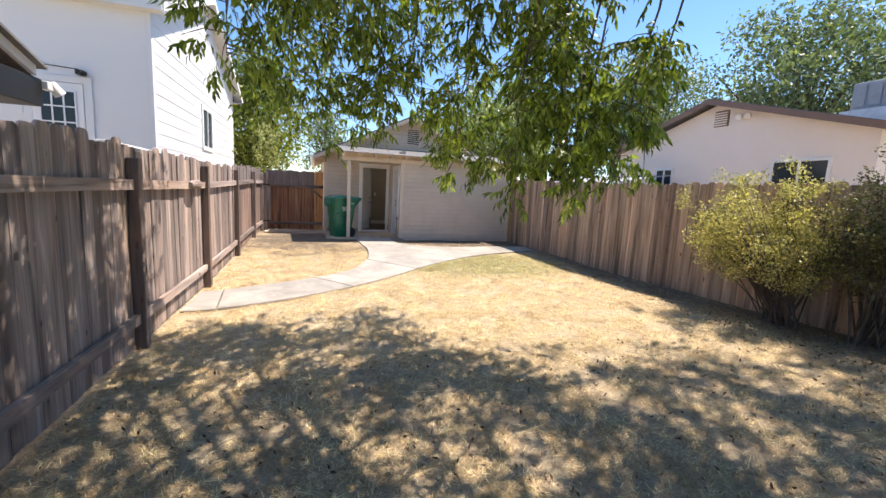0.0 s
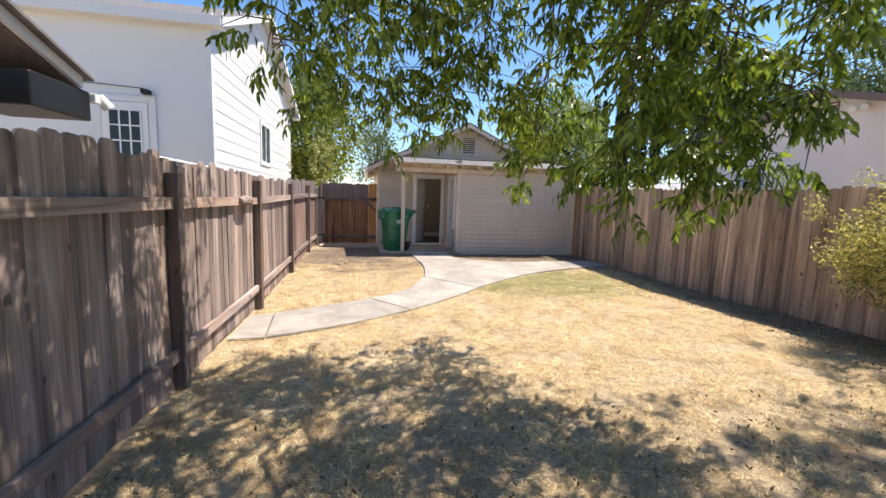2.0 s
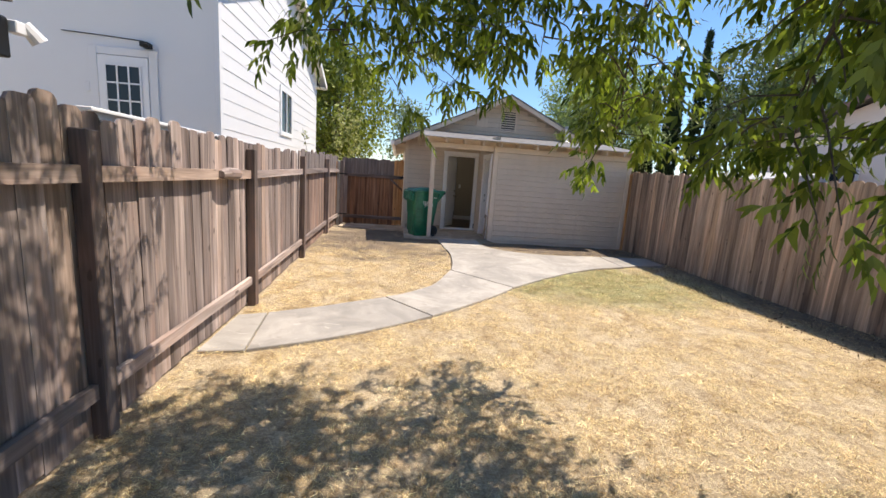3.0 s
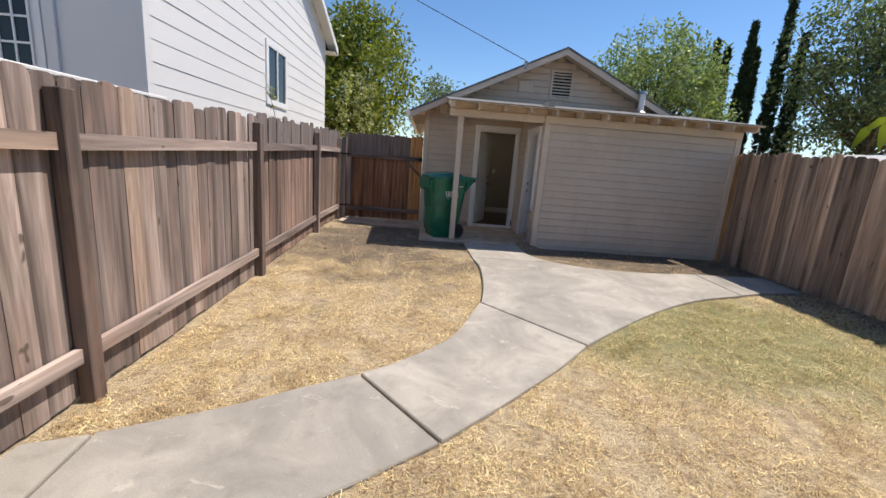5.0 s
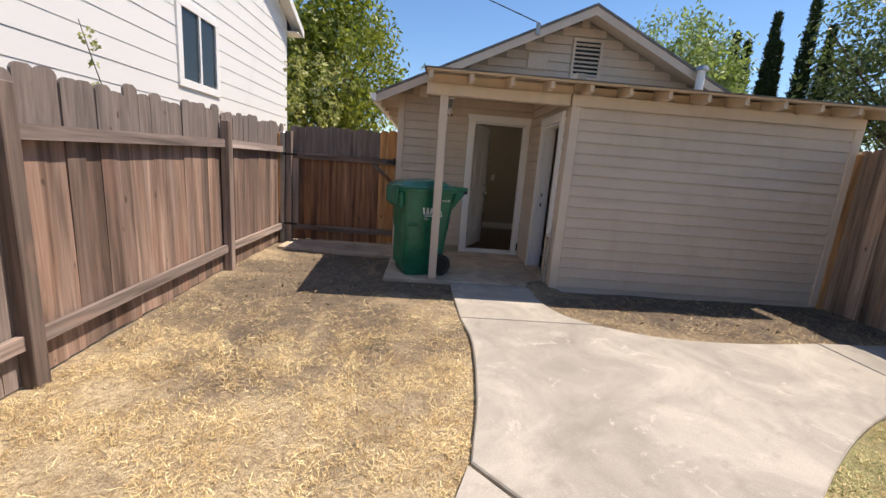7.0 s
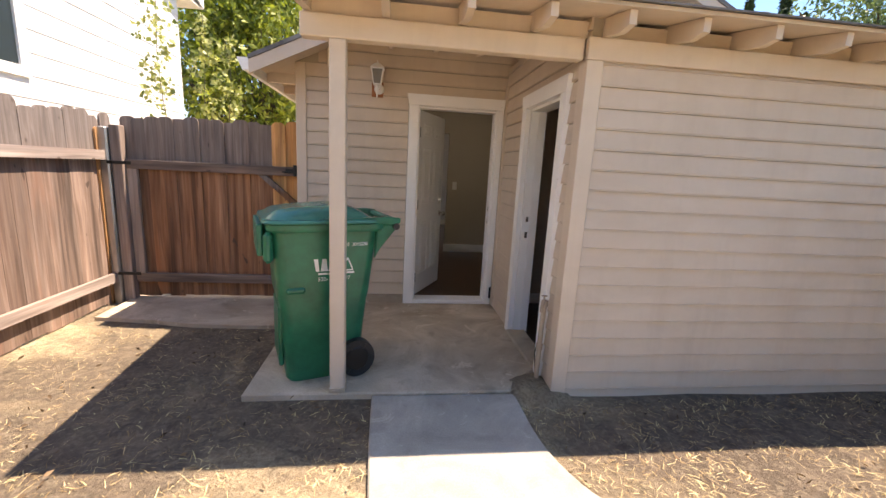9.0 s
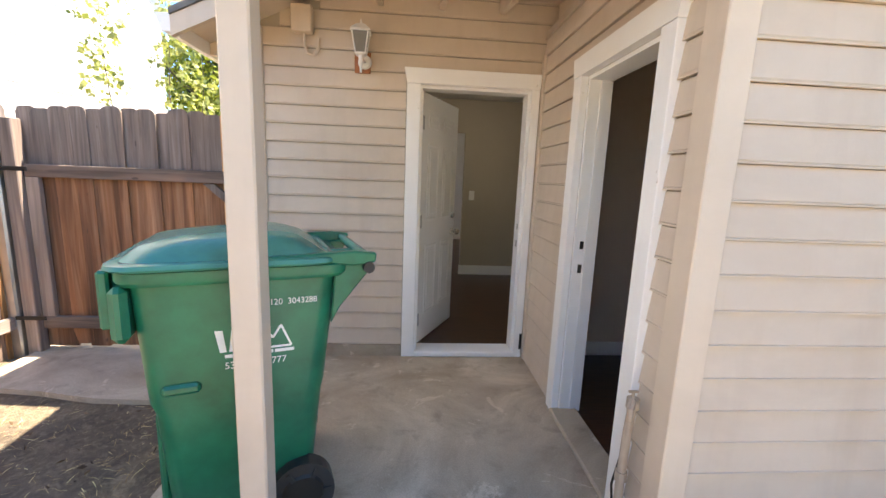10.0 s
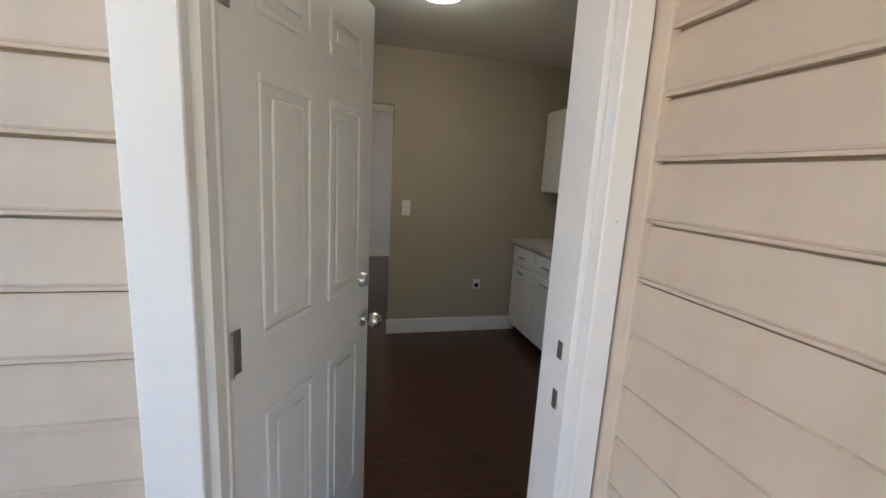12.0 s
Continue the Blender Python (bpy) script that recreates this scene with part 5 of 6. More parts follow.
bm = loft(B(), [rrect(-0.26, 0.22, -0.25, 0.25, 0.0, 0.07), rrect(-0.275, 0.225, -0.262, 0.262, 0.02, 0.075), rrect(-0.31, 0.28, -0.285, 0.285, 0.52, 0.075), rrect(-0.325, 0.29, -0.29, 0.29, 0.56, 0.075), rrect(-0.35, 0.34, -0.31, 0.31, 0.98, 0.075), rrect(-0.355, 0.345, -0.315, 0.315, 1.0, 0.075)])
body = bin_part("body", bm, GREEN_PLASTIC, smooth=True)
bm = loft(B(), [rrect(-0.37, 0.37, -0.335, 0.335, 0.985, 0.08), rrect(-0.385, 0.385, -0.345, 0.345, 1.0, 0.085), rrect(-0.385, 0.385, -0.345, 0.345, 1.03, 0.085), rrect(-0.37, 0.37, -0.335, 0.335, 1.035, 0.08)])
bin_part("rim", bm, GREEN_PLASTIC, smooth=True)
bm = loft(B(), [rrect(-0.40, 0.33, -0.36, 0.36, 1.036, 0.09), rrect(-0.41, 0.34, -0.365, 0.365, 1.043, 0.09), rrect(-0.405, 0.335, -0.36, 0.36, 1.056, 0.09), rrect(-0.385, 0.32, -0.335, 0.335, 1.060, 0.09), rrect(-0.375, 0.31, -0.315, 0.315, 1.058, 0.09), rrect(-0.36, 0.285, -0.30, 0.30, 1.082, 0.10), rrect(-0.33, 0.235, -0.27, 0.27, 1.108, 0.11), rrect(-0.27, 0.18, -0.21, 0.21, 1.122, 0.10), rrect(-0.16, 0.10, -0.11, 0.11, 1.124, 0.07)])
for v in bm.verts:
    if v.co.z > 1.07:
        v.co.z += 0.012 * math.sin(v.co.x * 9 + 1.0) - 0.008 * abs(v.co.y) * 6 * max(0.0, v.co.x)
lid = bin_part("lid", bm, LID_PLASTIC, "sun-faded green lid", smooth=True)
for yy in (-0.31, 0.31):
    bm = B()
    prism(bm, [(-0.05, yy - 0.022, 1.050), (0.20, yy - 0.022, 1.046), (0.40, yy - 0.022, 1.02), (0.485, yy - 0.022, 1.03), (0.49, yy - 0.022, 1.065), (0.40, yy - 0.022, 1.075), (0.20, yy - 0.022, 1.068), (-0.05, yy - 0.022, 1.062)], (0, 0.044, 0))
    bmesh.ops.bevel(bm, geom=bm.edges[:], offset=0.006, segments=1, affect="EDGES", profile=0.5)
    bin_part("lid_arm", bm, GREEN_PLASTIC, parent=lid)
bm = box(B(), 0.33, -0.10, 1.030, 0.45, -0.075, 1.05, 0.004)
bin_part("lid_brace", bm, LID_PLASTIC, parent=lid)
# handle side: gussets, bar, wheels
for yy in (-0.29, 0.29):
    bm = B()
    prism(bm, [(0.31, yy - 0.02, 0.80), (0.345, yy - 0.02, 0.86), (0.46, yy - 0.02, 0.99), (0.475, yy - 0.02, 1.035), (0.33, yy - 0.02, 1.035)], (0, 0.04, 0))
    bmesh.ops.bevel(bm, geom=bm.edges[:], offset=0.006, segments=1, affect="EDGES", profile=0.5)
    bin_part("handle_bracket", bm, GREEN_PLASTIC)
bm = cyl(B(), (0.455, -0.288, 1.045), (0.455, 0.288, 1.045), 0.021, seg=14)
bin_part("handle", bm, LID_PLASTIC)
bm = cyl(B(), (0.458, -0.340, 1.012), (0.458, -0.309, 1.012), 0.022, seg=14)
bin_part("handle_cap", bm, BLACK_PLASTIC)
for k in range(9):
    a = -0.24 + 0.06 * k
    bm = box(B(), -0.435, a - 0.022, 0.84, -0.40, a + 0.022, 1.03, 0.008)
    bin_part("grip_rib", bm, LID_PLASTIC if k % 2 else GREEN_PLASTIC)
bm = box(B(), -0.40, -0.31, 0.80, -0.345, 0.31, 0.985, 0.02)
bin_part("grip", bm, GREEN_PLASTIC)
for yy in (-0.29, 0.29):
    s = 1 if yy > 0 else -1
    bm = cyl(B(), (0.19, yy - 0.035 * s, 0.128), (0.19, yy + 0.04 * s, 0.128), 0.128, seg=28)
    wheel = bin_part("wheel", bm, BLACK_PLASTIC, "black plastic wheel")
    bm = cyl(B(), (0.19, yy + 0.0405 * s, 0.128), (0.19, yy + 0.05 * s, 0.128), 0.085, 0.075, seg=20)
    bin_part("hub", bm, DARK, parent=wheel)
    bm = B()
    for k in range(6):
        a = math.pi / 3 * k
        box(bm, 0.03, -0.008, -0.004, 0.115, 0.008, 0.004, m=Matrix.Translation((0.19, yy + 0.045 * s, 0.128)) @ Matrix.Rotation(a, 4, "Y") @ Matrix.Rotation(math.pi / 2, 4, "X"))
    bin_part("spoke", bm, BLACK_PLASTIC, parent=wheel)
bm = cyl(B(), (0.19, -0.25, 0.128), (0.19, 0.25, 0.128), 0.015, seg=8)
bin_part("axle", bm, DARK)
bm = box(B(), -0.318, -0.20, 0.10, -0.288, 0.20, 0.50, 0.01)
bin_part("front_recess", bm, GREEN_PLASTIC)
bm = box(B(), -0.275, -0.306, 0.60, -0.15, -0.285, 0.64, 0.012)
bin_part("side_grip", bm, GREEN_PLASTIC)
# markings on the side wall, which leans outwards
MARK = Matrix.Translation((-0.025, 0, 0.05))
SIDE = BIN @ Matrix.Translation((0, -0.289, 0.56)) @ Matrix.Rotation(math.atan2(0.02, 0.42), 4, "X")


def flat(name, bm, label=""):
    bmesh.ops.transform(bm, matrix=SIDE, verts=bm.verts[:])
    return part(name, bm, WHITE_INK, body, label)


def letters(text, x, z, size):
    cu = bpy.data.curves.new("writing", "FONT")
    cu.body, cu.size, cu.extrude, cu.align_x = text, size, 0.0005, "CENTER"
    tmp = new("writing", cu)
    me = bpy.data.meshes.new_from_object(tmp.evaluated_get(bpy.context.evaluated_depsgraph_get()))
    bpy.data.objects.remove(tmp)
    me.materials.clear()
    me.materials.append(WHITE_INK)
    me.transform(SIDE @ pose(x, -0.004, z, 90, 0, 0))
    return part("writing", me, WHITE_INK, body, "white stencilled number")


letters("0120  3043288", 0.165, 0.332, 0.031)
letters("530-", -0.04, 0.112, 0.036)
letters("-4777", 0.10, 0.112, 0.036)
for k, (x, w) in enumerate(((-0.07, 0.06), (-0.005, 0.05), (0.05, 0.045), (0.10, 0.07))):
    flat("print_bar", box(B(), x, -0.004, 0.153, x + w, -0.003, 0.165))
bm = B()
for x0, x1 in ((-0.06, -0.03), (-0.03, -0.005), (-0.005, 0.02), (0.02, 0.05)):
    up = x0 in (-0.03, 0.02)
    prism(bm, [(x0, -0.004, 0.125 if not up else 0.125), (x0 + 0.022, -0.004, 0.125), ((x1 if up else x0) + 0.012, -0.004, 0.205), ((x1 if up else x0) - 0.014, -0.004, 0.205)], (0, 0.001, 0))
bmesh.ops.transform(bm, matrix=MARK, verts=bm.verts[:])
flat("mark", bm, "bold white zigzag mark")
bm = B()
for pts in ([(0.07, 0.125), (0.085, 0.205)], [(0.085, 0.205), (0.12, 0.16)], [(0.12, 0.16), (0.15, 0.205)], [(0.15, 0.205), (0.185, 0.125)], [(0.185, 0.125), (0.07, 0.125)]):
    (x0, z0), (x1, z1) = pts
    d = Vector((x1 - x0, 0, z1 - z0))
    nrm = Vector((-d.z, 0, d.x)).normalized() * 0.004
    p, q = Vector((x0, -0.004, z0)), Vector((x1, -0.004, z1))
    prism(bm, [p + nrm, q + nrm, q - nrm, p - nrm], (0, 0.001, 0))
bmesh.ops.transform(bm, matrix=MARK, verts=bm.verts[:])
flat("mark", bm, "outlined white mark")

# ---- rooms: light, cabinets, washer ----
clight = thing("ceiling_light", (2.33, 14.5, KZ), "round white glass ceiling light, switched on", "ceiling light")
bm = B()
loft(bm, [[(2.33 + r * math.cos(k * math.pi / 14), 14.5 + r * math.sin(k * math.pi / 14), z) for k in range(28)] for r, z in ((0.05, 2.527), (0.11, 2.540), (0.158, 2.578), (0.172, 2.62))])
part("shade", bm, glow("lit_glass_shade", (1.0, 0.95, 0.86), 4.0), clight, "glowing frosted glass dome", smooth=True)
bm = cyl(B(), (2.33, 14.5, 2.621), (2.33, 14.5, 2.639), 0.172, seg=28)
part("rim", bm, CHROME, clight)

base = thing("base_cabinet", (3.7, 14.9, 0.2), "white base cabinet with drawers against the kitchen wall", "cabinet")
part("body", box(B(), 3.44, 14.0, 0.28, 3.975, 15.78, 1.06), ROOM_WHITE, base)
part("plinth", box(B(), 3.49, 14.0, 0.201, 3.975, 15.78, 0.279), DARK, base)
for k in range(4):
    y0 = 14.02 + k * 0.44
    d = part("drawer_front", box(B(), 3.42, y0, 0.88, 3.4385, y0 + 0.42, 1.04, 0.004), DOOR_WHITE, base)
    part("handle", cyl(B(), (3.405, y0 + 0.15, 0.96), (3.405, y0 + 0.27, 0.96), 0.006, seg=8), CHROME, d)
    d = part("door", box(B(), 3.42, y0, 0.30, 3.4385, y0 + 0.42, 0.865, 0.004), DOOR_WHITE, base)
    part("handle", cyl(B(), (3.405, y0 + 0.15, 0.82), (3.405, y0 + 0.27, 0.82), 0.006, seg=8), CHROME, d)
top = thing("worktop", (3.7, 14.9, 1.06), "pale speckled worktop on the base cabinet", "worktop")
part("slab", box(B(), 3.40, 13.98, 1.061, 3.978, 15.795, 1.10, 0.006), plain("pale_worktop", (0.5, 0.46, 0.4), 0.35, vary=0.3), top)
wallcab = thing("wall_cabinet", (3.8, 15.2, 1.54), "white wall cabinet over the worktop", "cabinet")
part("body", box(B(), 3.66, 14.5, 1.54, 3.978, 15.78, 2.25), ROOM_WHITE, wallcab)
for k in range(3):
    part("door", box(B(), 3.642, 14.51 + k * 0.425, 1.55, 3.659, 14.92 + k * 0.425, 2.24, 0.004), DOOR_WHITE, wallcab)
sock = thing("outlet", (3.08, KY1 - 0.002, 0.6), "white outlet plate with a dark socket", "outlet")
part("plate", box(B(), 3.05, KY1 - 0.008, 0.61, 3.12, KY1 - 0.001, 0.70, 0.003), ROOM_WHITE, sock)
part("socket", cyl(B(), (3.085, KY1 - 0.0085, 0.645), (3.085, KY1 - 0.012, 0.645), 0.022, seg=12), DARK, sock)
sw = thing("light_switch", (2.39, KY1 - 0.002, 1.28), "white light switch plate", "switch")
part("plate", box(B(), 2.355, KY1 - 0.008, 1.28, 2.43, KY1 - 0.001, 1.41, 0.003), ROOM_WHITE, sw)
part("toggle", box(B(), 2.385, KY1 - 0.016, 1.33, 2.40, KY1 - 0.0085, 1.36, 0.002), ROOM_WHITE, sw)

wash = thing("washing_machine", (3.950, 12.65, 0.186), "white top-loading washing machine with a rear control panel", "washing machine")
part("body", loft(B(), [rrect(3.620, 4.300, 12.32, 12.98, z, 0.02, 2) for z in (0.20, 1.06)]), WHITE_ENAMEL, wash)
part("top", loft(B(), [rrect(3.615, 4.305, 12.315, 12.985, 1.0605, 0.03, 2), rrect(3.615, 4.305, 12.315, 12.985, 1.085, 0.03, 2), rrect(3.630, 4.290, 12.33, 12.98, 1.095, 0.03, 2)]), WHITE_ENAMEL, wash)
part("lid", loft(B(), [rrect(3.690, 4.230, 12.36, 12.80, 1.0955, 0.05), rrect(3.700, 4.220, 12.37, 12.79, 1.108, 0.05)]), WHITE_ENAMEL, wash)
bm = B()
prism(bm, [(3.620, 12.84, 1.096), (3.620, 12.985, 1.096), (3.620, 12.985, 1.27), (3.620, 12.93, 1.275), (3.620, 12.88, 1.25)], (0.68, 0, 0))
panel = part("control_panel", bm, WHITE_ENAMEL, wash)
for x in (3.730, 3.870, 4.140):
    part("knob", cyl(B(), (x, 12.868, 1.18), (x, 12.835, 1.17), 0.03, 0.026, 16), CHROME, panel)
plug = thing("outlet", (3.62, FY - 0.002, 0.6), "white outlet plate with dark plugs by the washer", "outlet")
part("plate", box(B(), 3.58, FY - 0.022, 0.58, 3.66, FY - 0.0145, 0.71, 0.003), ROOM_WHITE, plug)
part("socket", box(B(), 3.60, FY - 0.05, 0.62, 3.64, FY - 0.0225, 0.66, 0.006), DARK, plug)
bm = B()
tube(bm, [(3.62, FY - 0.04, 0.64), (3.63, FY - 0.06, 0.5), (3.67, FY - 0.06, 0.40)], 0.005, 6)
part("cord", bm, DARK, plug)

# ---- fence oddments, bush, vines, far roofs ----
block = thing("wood_block", (-1.31, 5.75, 1.44), "dark grey wooden block lodged on the fence rail", "wood block")
bm = B()
tube(bm, [(-1.30, 5.60, 1.475), (-1.29, 5.72, 1.485), (-1.29, 5.92, 1.48), (-1.30, 6.02, 1.475)], [0.035, 0.055, 0.055, 0.035], 10)
part("body", bm, RAIL_WOOD, block)

def shrub(root_x, root_y, mid_x, mid_y, mid_z, wide, deep, high, count, seed, mat, per, label):
    """Bare stems fanning out of one root, with small leaves towards their tips."""
    ob = thing("bush", (root_x, root_y, 0), label, "bush")
    r = random.Random(seed)
    stems, cents = B(), []
    for k in range(count):
        a, u = r.uniform(0, 6.283), r.uniform(-0.75, 1.0)
        rad = 0.45 + 0.6 * r.random() ** 0.6
        ring = math.sqrt(max(0.08, 1 - u * u)) * rad
        root = Vector((root_x + r.gauss(0, 0.08), root_y + r.gauss(0, 0.10), -0.02))
        tip = Vector((mid_x + math.cos(a) * ring * wide, mid_y + math.sin(a) * ring * deep, mid_z + u * rad * high))
        if tip.x > 6.42:
            tip.x = 6.42 - r.uniform(0, 0.15)
        mid = root.lerp(tip, 0.5) + Vector((0.12 + r.gauss(0, 0.06), r.gauss(0, 0.06), 0.06))
        tube(stems, [root, root.lerp(mid, 0.5) + Vector((0.03, 0, 0)), mid, mid.lerp(tip, 0.5) + Vector((0, 0, 0.05)), tip], [0.013, 0.010, 0.007, 0.004, 0.002], 5)
        for t in np.linspace(0.5, 1.04, 9):
            c = root * (1 - t) ** 2 + mid * 2 * t * (1 - t) + tip * t * t
            cents.append(c + Vector((r.gauss(0, 0.10), r.gauss(0, 0.10), r.gauss(0, 0.08))))
    tagged(part("branchwork", stems, BARK, ob), kind="stuff")
    v, f = leaf_cloud([c for c in cents if c.z > 0.55 and noise.noise(c * 2.6) > -0.14], per, 0.12, 0.038, seed + 70, 0.55, 0.0)
    part("foliage", cloud_mesh("foliage", v, f, mat), mat, ob)
    return ob


shrub(6.15, 3.55, 5.86, 3.85, 1.42, 0.66, 1.0, 0.85, 70, 3, BUSH_LEAF, 48, "yellow-green leafy bush with thin bare stems by the fence")
shrub(6.42, 2.75, 6.30, 2.65, 1.35, 0.35, 0.6, 0.75, 34, 11, SHRUB_LEAF, 40, "dull brownish shrub with bare twigs against the fence")


def vine(x, y, z0, z1, seed, n=26, wide=0.07):
    r = random.Random(seed)
    ob = thing("vine", (x, y, 0), "thin climbing stalk with pale round leaves", "vine", "vines behind the fence")
    bm = B()
    pts = [Vector((x + 0.04 * math.sin(k * 1.3 + seed), y + 0.05 * math.cos(k * 0.9), z1 * k / 10)) for k in range(11)]
    tube(bm, pts, [0.010 - 0.0007 * k for k in range(11)], 5)
    part("stalk", bm, BARK, ob)
    cs = [(x + r.gauss(0, wide), y + r.gauss(0, wide * 1.2), r.uniform(z0, z1)) for k in range(n)]
    v, f = leaf_cloud(cs, 9, min(0.07, wide * 2), 0.062 if wide > 0.05 else 0.03, seed, 0.9, 0.1)
    part("foliage", cloud_mesh("foliage", v, f, VINE_LEAF), VINE_LEAF, ob)


vine(-1.55, 14.6, 1.6, 3.45, 1, 44)
vine(-1.32, 15.3, 1.6, 3.5, 2, 40)
vine(-1.12, 15.6, 1.6, 3.3, 3, 40)
vine(-1.48, 9.75, 1.6, 2.30, 4, 12, 0.015)

mroof = thing("shed", (9.5, 12.5, 0), "low shed with a pale corrugated metal roof", "shed")
SHEET = plain("pale_corrugated_metal", (0.24, 0.25, 0.26), 0.6, 0.3, 0.3)
for k in range(26):
    bm = B()
    y = 10.6 + 0.15 * k
    prism(bm, [(8.1, y, 2.0), (8.1, y + 0.075, 2.025), (8.1, y + 0.15, 2.0), (8.1, y + 0.075, 2.01)], (3.3, 0, 0.46))
    part("roof_sheet", bm, SHEET, mroof)
part("wall", box(B(), 8.3, 10.8, 0, 11.2, 14.3, 1.97), STUCCO, mroof)
cool = thing("rooftop_cooler", (17.2, 8.6, 4.3), "grey evaporative cooler on a pale neighbouring roof", "cooler")
COOL_GREY = plain("cooler_grey", (0.30, 0.31, 0.33), 0.6, vary=0.1)
part("casing", box(B(), 16.5, 7.3, 4.72, 17.8, 8.9, 5.6, 0.02), COOL_GREY, cool)
for k in range(4):
    part("louvre", box(B(), 16.46, 7.40 + 0.38 * k, 4.85, 16.498, 7.70 + 0.38 * k, 5.5, 0.006), DARK if k == 0 else COOL_GREY, cool)
part("roof_curb", box(B(), 16.2, 3.5, 3.9, 22.0, 9.0, 4.72), plain("pale_roof", (0.6, 0.62, 0.65), 0.7), cool)
part("wall", box(B(), 16.6, 3.8, 0, 21.8, 8.8, 3.89), STUCCO, cool)

# ---- grass and litter ----
def in_poly(px, py, poly):
    inside = np.zeros(len(px), bool)
    n = len(poly)
    for i in range(n):
        (x0, y0), (x1, y1) = poly[i], poly[(i + 1) % n]
        cross = ((y0 > py) != (y1 > py)) & (px < (x1 - x0) * (py - y0) / (y1 - y0 + 1e-12) + x0)
        inside ^= cross
    return inside


PAVED = [[(-1.4, 5.15), (-0.4, 5.42), (0.23, 5.80), (0.73, 6.17), (1.19, 6.60), (1.72, 7.12), (2.06, 7.49), (2.45, 7.82), (3.19, 8.40), (3.96, 8.87), (4.77, 9.18), (5.86, 9.46), (5.84, 10.10), (4.1, 9.98), (3.45, 9.97), (3.0, 10.05), (2.61, 10.21), (2.36, 10.42), (2.23, 10.80), (2.21, 11.3), (1.27, 11.3), (1.28, 10.8), (1.31, 10.2), (1.37, 9.7), (1.32, 8.95), (1.22, 8.37), (0.87, 7.53), (0.45, 7.06), (0.17, 6.84), (-0.52, 6.40), (-1.4, 6.03)],
         [(0.45, 11.27), (2.19, 11.27), (2.25, 11.42), (2.46, 11.59), (2.6, 11.6), (2.6, 13.2), (0.45, 13.2)], [(-1.3, 12.43), (0.5, 12.43), (0.5, 14), (-1.3, 14)], [(2.4, 11.2), (6.2, 11.2), (6.2, 14), (2.4, 14)]]


def blades(name, count, x0, x1, y0, y1, length, mat, seed, lift, keep=None):
    """Thin bent blades strewn over the ground, off the paving."""
    r = np.random.RandomState(seed)
    x, y = r.uniform(x0, x1, count), r.uniform(y0, y1, count)
    ok = np.ones(count, bool)
    for poly in PAVED:
        ok &= ~in_poly(x, y, poly)
    clump = np.array([noise.noise(Vector((p * 3.1, q * 3.1, 7))) + 0.6 * noise.noise(Vector((p * 9, q * 9, 1))) for p, q in zip(x, y)])
    ok &= r.rand(count) < np.clip(0.66 + clump * 1.35, 0.06, 1)
    if keep is not None:
        ok &= r.rand(count) < keep(x, y)
    x, y = x[ok], y[ok]
    n = len(x)
    a = r.uniform(0, 2 * math.pi, n)
    el = np.abs(r.normal(0, lift, n))
    s = length * (0.5 + r.rand(n))
    d = np.stack([np.cos(a) * np.cos(el), np.sin(a) * np.cos(el), np.sin(el)], 1)
    u = np.stack([-np.sin(a), np.cos(a), np.zeros(n)], 1) * (0.0006 + 0.0013 * r.rand(n) ** 2)[:, None]
    z = np.where(y < 7, 0.0, np.minimum(0.13, (y - 7) / 4 * 0.13))
    z = z + np.array([0.018 * noise.noise(Vector((p * 1.3, q * 1.3, 3))) for p, q in zip(x, y)]) - 0.004 + 0.012 * r.rand(n)
    p = np.stack([x, y, z], 1)
    m = p + d * (s * 0.55)[:, None]
    e = m + (d + np.stack([np.zeros(n), np.zeros(n), -np.sin(el) * 1.1 - 0.05], 1)) * (s * 0.45)[:, None]
    v = np.stack([p - u, p + u, m + u, m - u, e], 1).reshape(-1, 3)
    i = np.arange(n) * 5
    f = np.concatenate([np.stack([i, i + 1, i + 2], 1), np.stack([i, i + 2, i + 3], 1), np.stack([i + 3, i + 2, i + 4], 1)])
    ob = new(name, cloud_mesh(name, v, f, mat))
    return ob


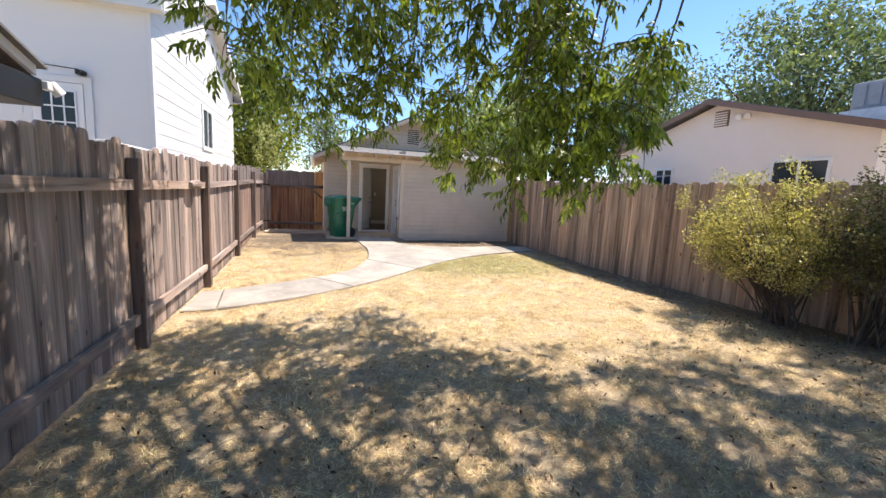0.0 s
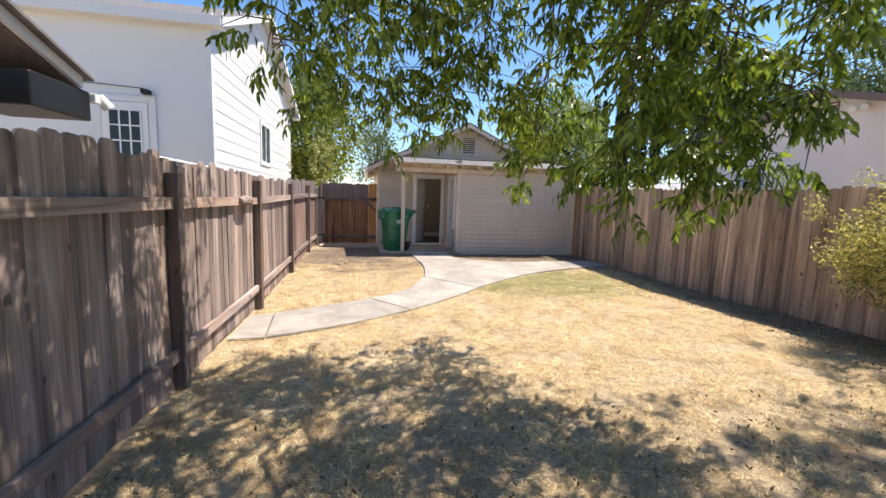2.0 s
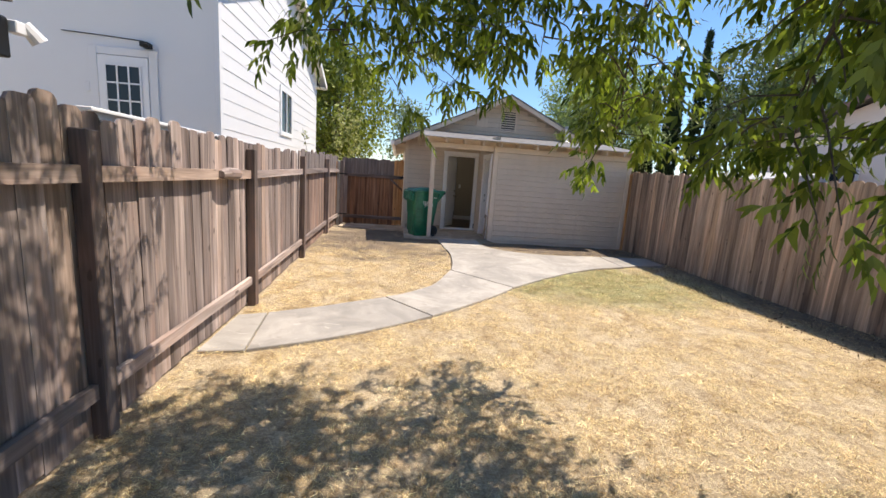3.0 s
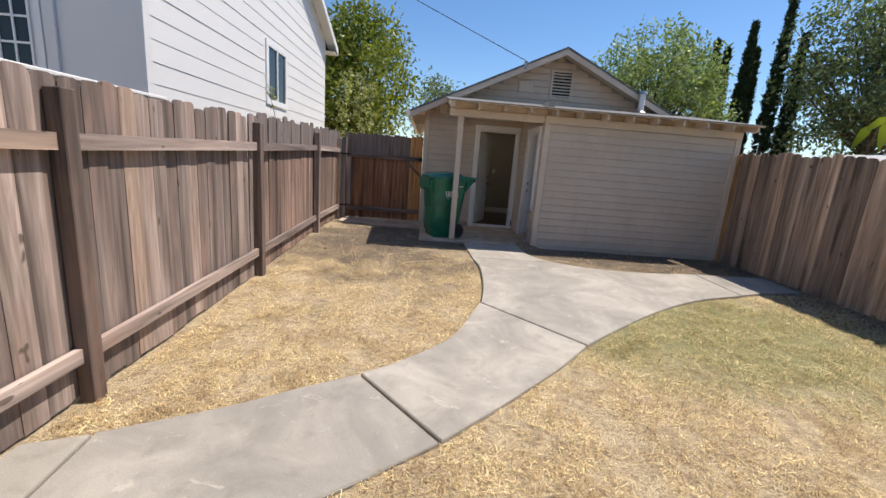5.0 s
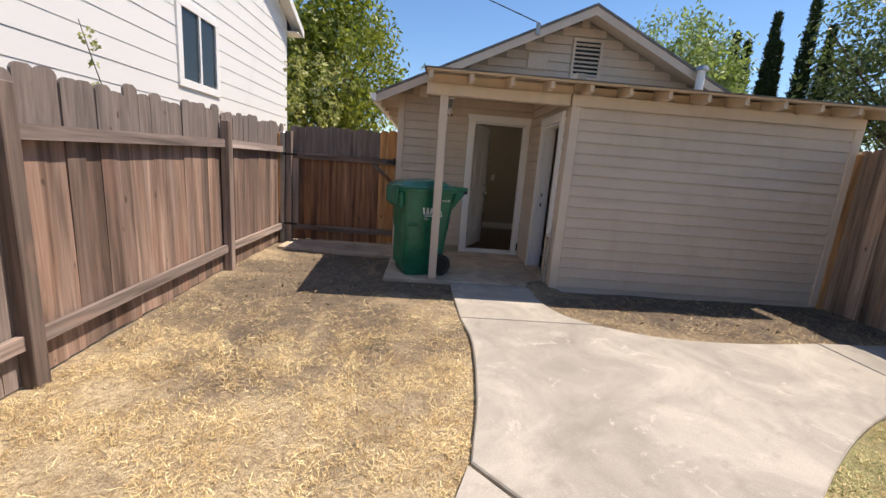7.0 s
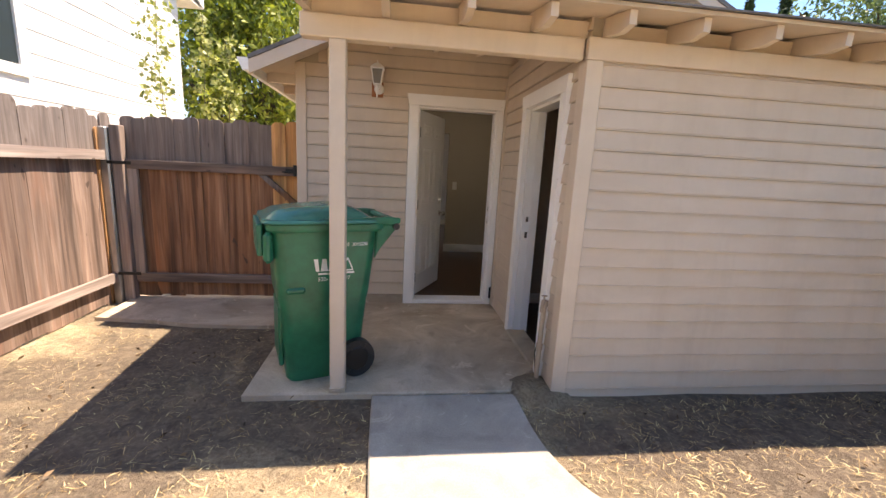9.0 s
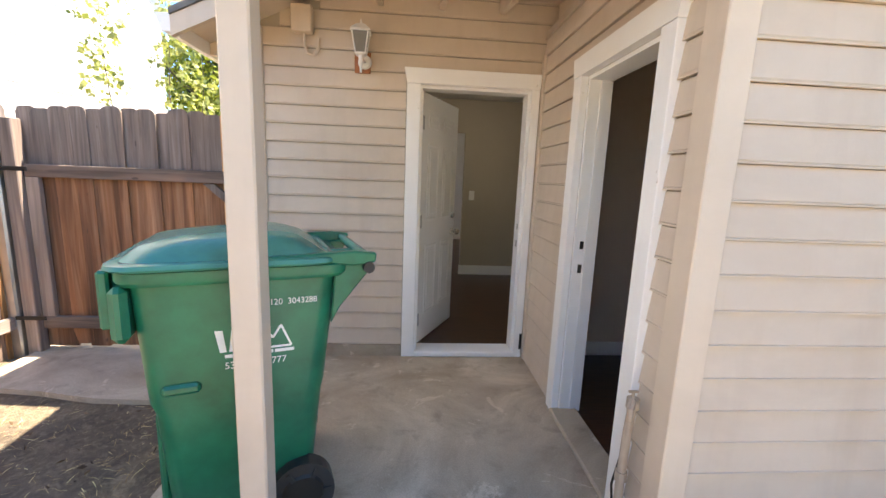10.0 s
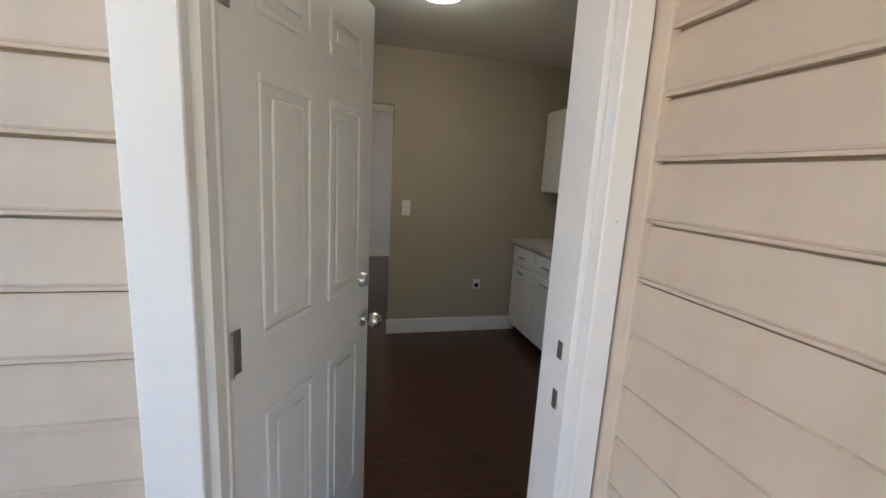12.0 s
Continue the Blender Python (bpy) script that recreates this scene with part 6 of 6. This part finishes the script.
STRAW = leaf_mat("straw_blade", (0.35, 0.24, 0.115), (0.80, 0.64, 0.40), 0.15, 0.7, True)
GREEN_BLADE = leaf_mat("green_blade", (0.12, 0.14, 0.05), (0.40, 0.40, 0.18), 0.2, 0.6)
tagged(blades("dry_grass", 420000, -1.33, 6.6, -1.0, 12.5, 0.05, STRAW, 1, 0.28, lambda x, y: np.where(x < 1.35, np.clip(1.0 - (y - 9.4) * 0.55, 0.16, 1.0), np.where(y > 9.6, 0.3, 1.0)) * np.where((x > 5.6), 0.4, 1.0)), "pale dry straw-like grass covering the yard", "grass", kind="stuff")
tagged(blades("long_straw", 30000, -1.33, 6.0, -0.5, 10.8, 0.12, STRAW, 6, 0.12, lambda x, y: np.where(y > 8.0, 0.04, 1.0)), "long loose straws lying on the lawn", "straw", kind="stuff")
tagged(blades("dry_tufts", 190000, -1.33, 6.0, 0.5, 10.4, 0.042, STRAW, 5, 0.8, lambda x, y: np.where(x > 5.4, 0.3, np.where(y > 9.8, 0.25, 1.0))), "short upright dry grass stubble", "grass", kind="stuff")
tagged(blades("green_grass", 110000, 1.2, 6.0, 5.6, 9.6, 0.05, GREEN_BLADE, 2, 0.5, lambda x, y: np.clip(1.15 - ((x - 3.7) / 2.2) ** 2 - ((y - 8.0) / 1.5) ** 2, 0, 1)), "short half-green grass beside the path", "grass", kind="stuff")
lr = np.random.RandomState(12)
lx = np.concatenate([lr.uniform(-1.3, 6.5, 2400), lr.uniform(5.2, 6.4, 1900), lr.uniform(-1.3, 6.0, 500)])
ly = np.concatenate([lr.uniform(-1.0, 3.4, 2400), lr.uniform(1.0, 10.5, 1900), lr.uniform(10.2, 12.4, 500)])
keepl = ~in_poly(lx, ly, PAVED[0]) & ~in_poly(lx, ly, PAVED[1]) & ~in_poly(lx, ly, PAVED[2]) & ~in_poly(lx, ly, PAVED[3])
lc = np.stack([lx, ly, np.array([rough_z(a, b) for a, b in zip(lx, ly)]) + 0.02], 1)[keepl]
v, f = leaf_cloud(lc, 1, 0.012, 0.038, 13, 0.4, 0.0)
tagged(new("leaf_litter", cloud_mesh("leaf_litter", v, f, leaf_mat("dead_leaf", (0.05, 0.032, 0.02), (0.20, 0.13, 0.075), 0.05, 0.8))), "scattered brown fallen leaves on the grass", "leaves", kind="stuff")
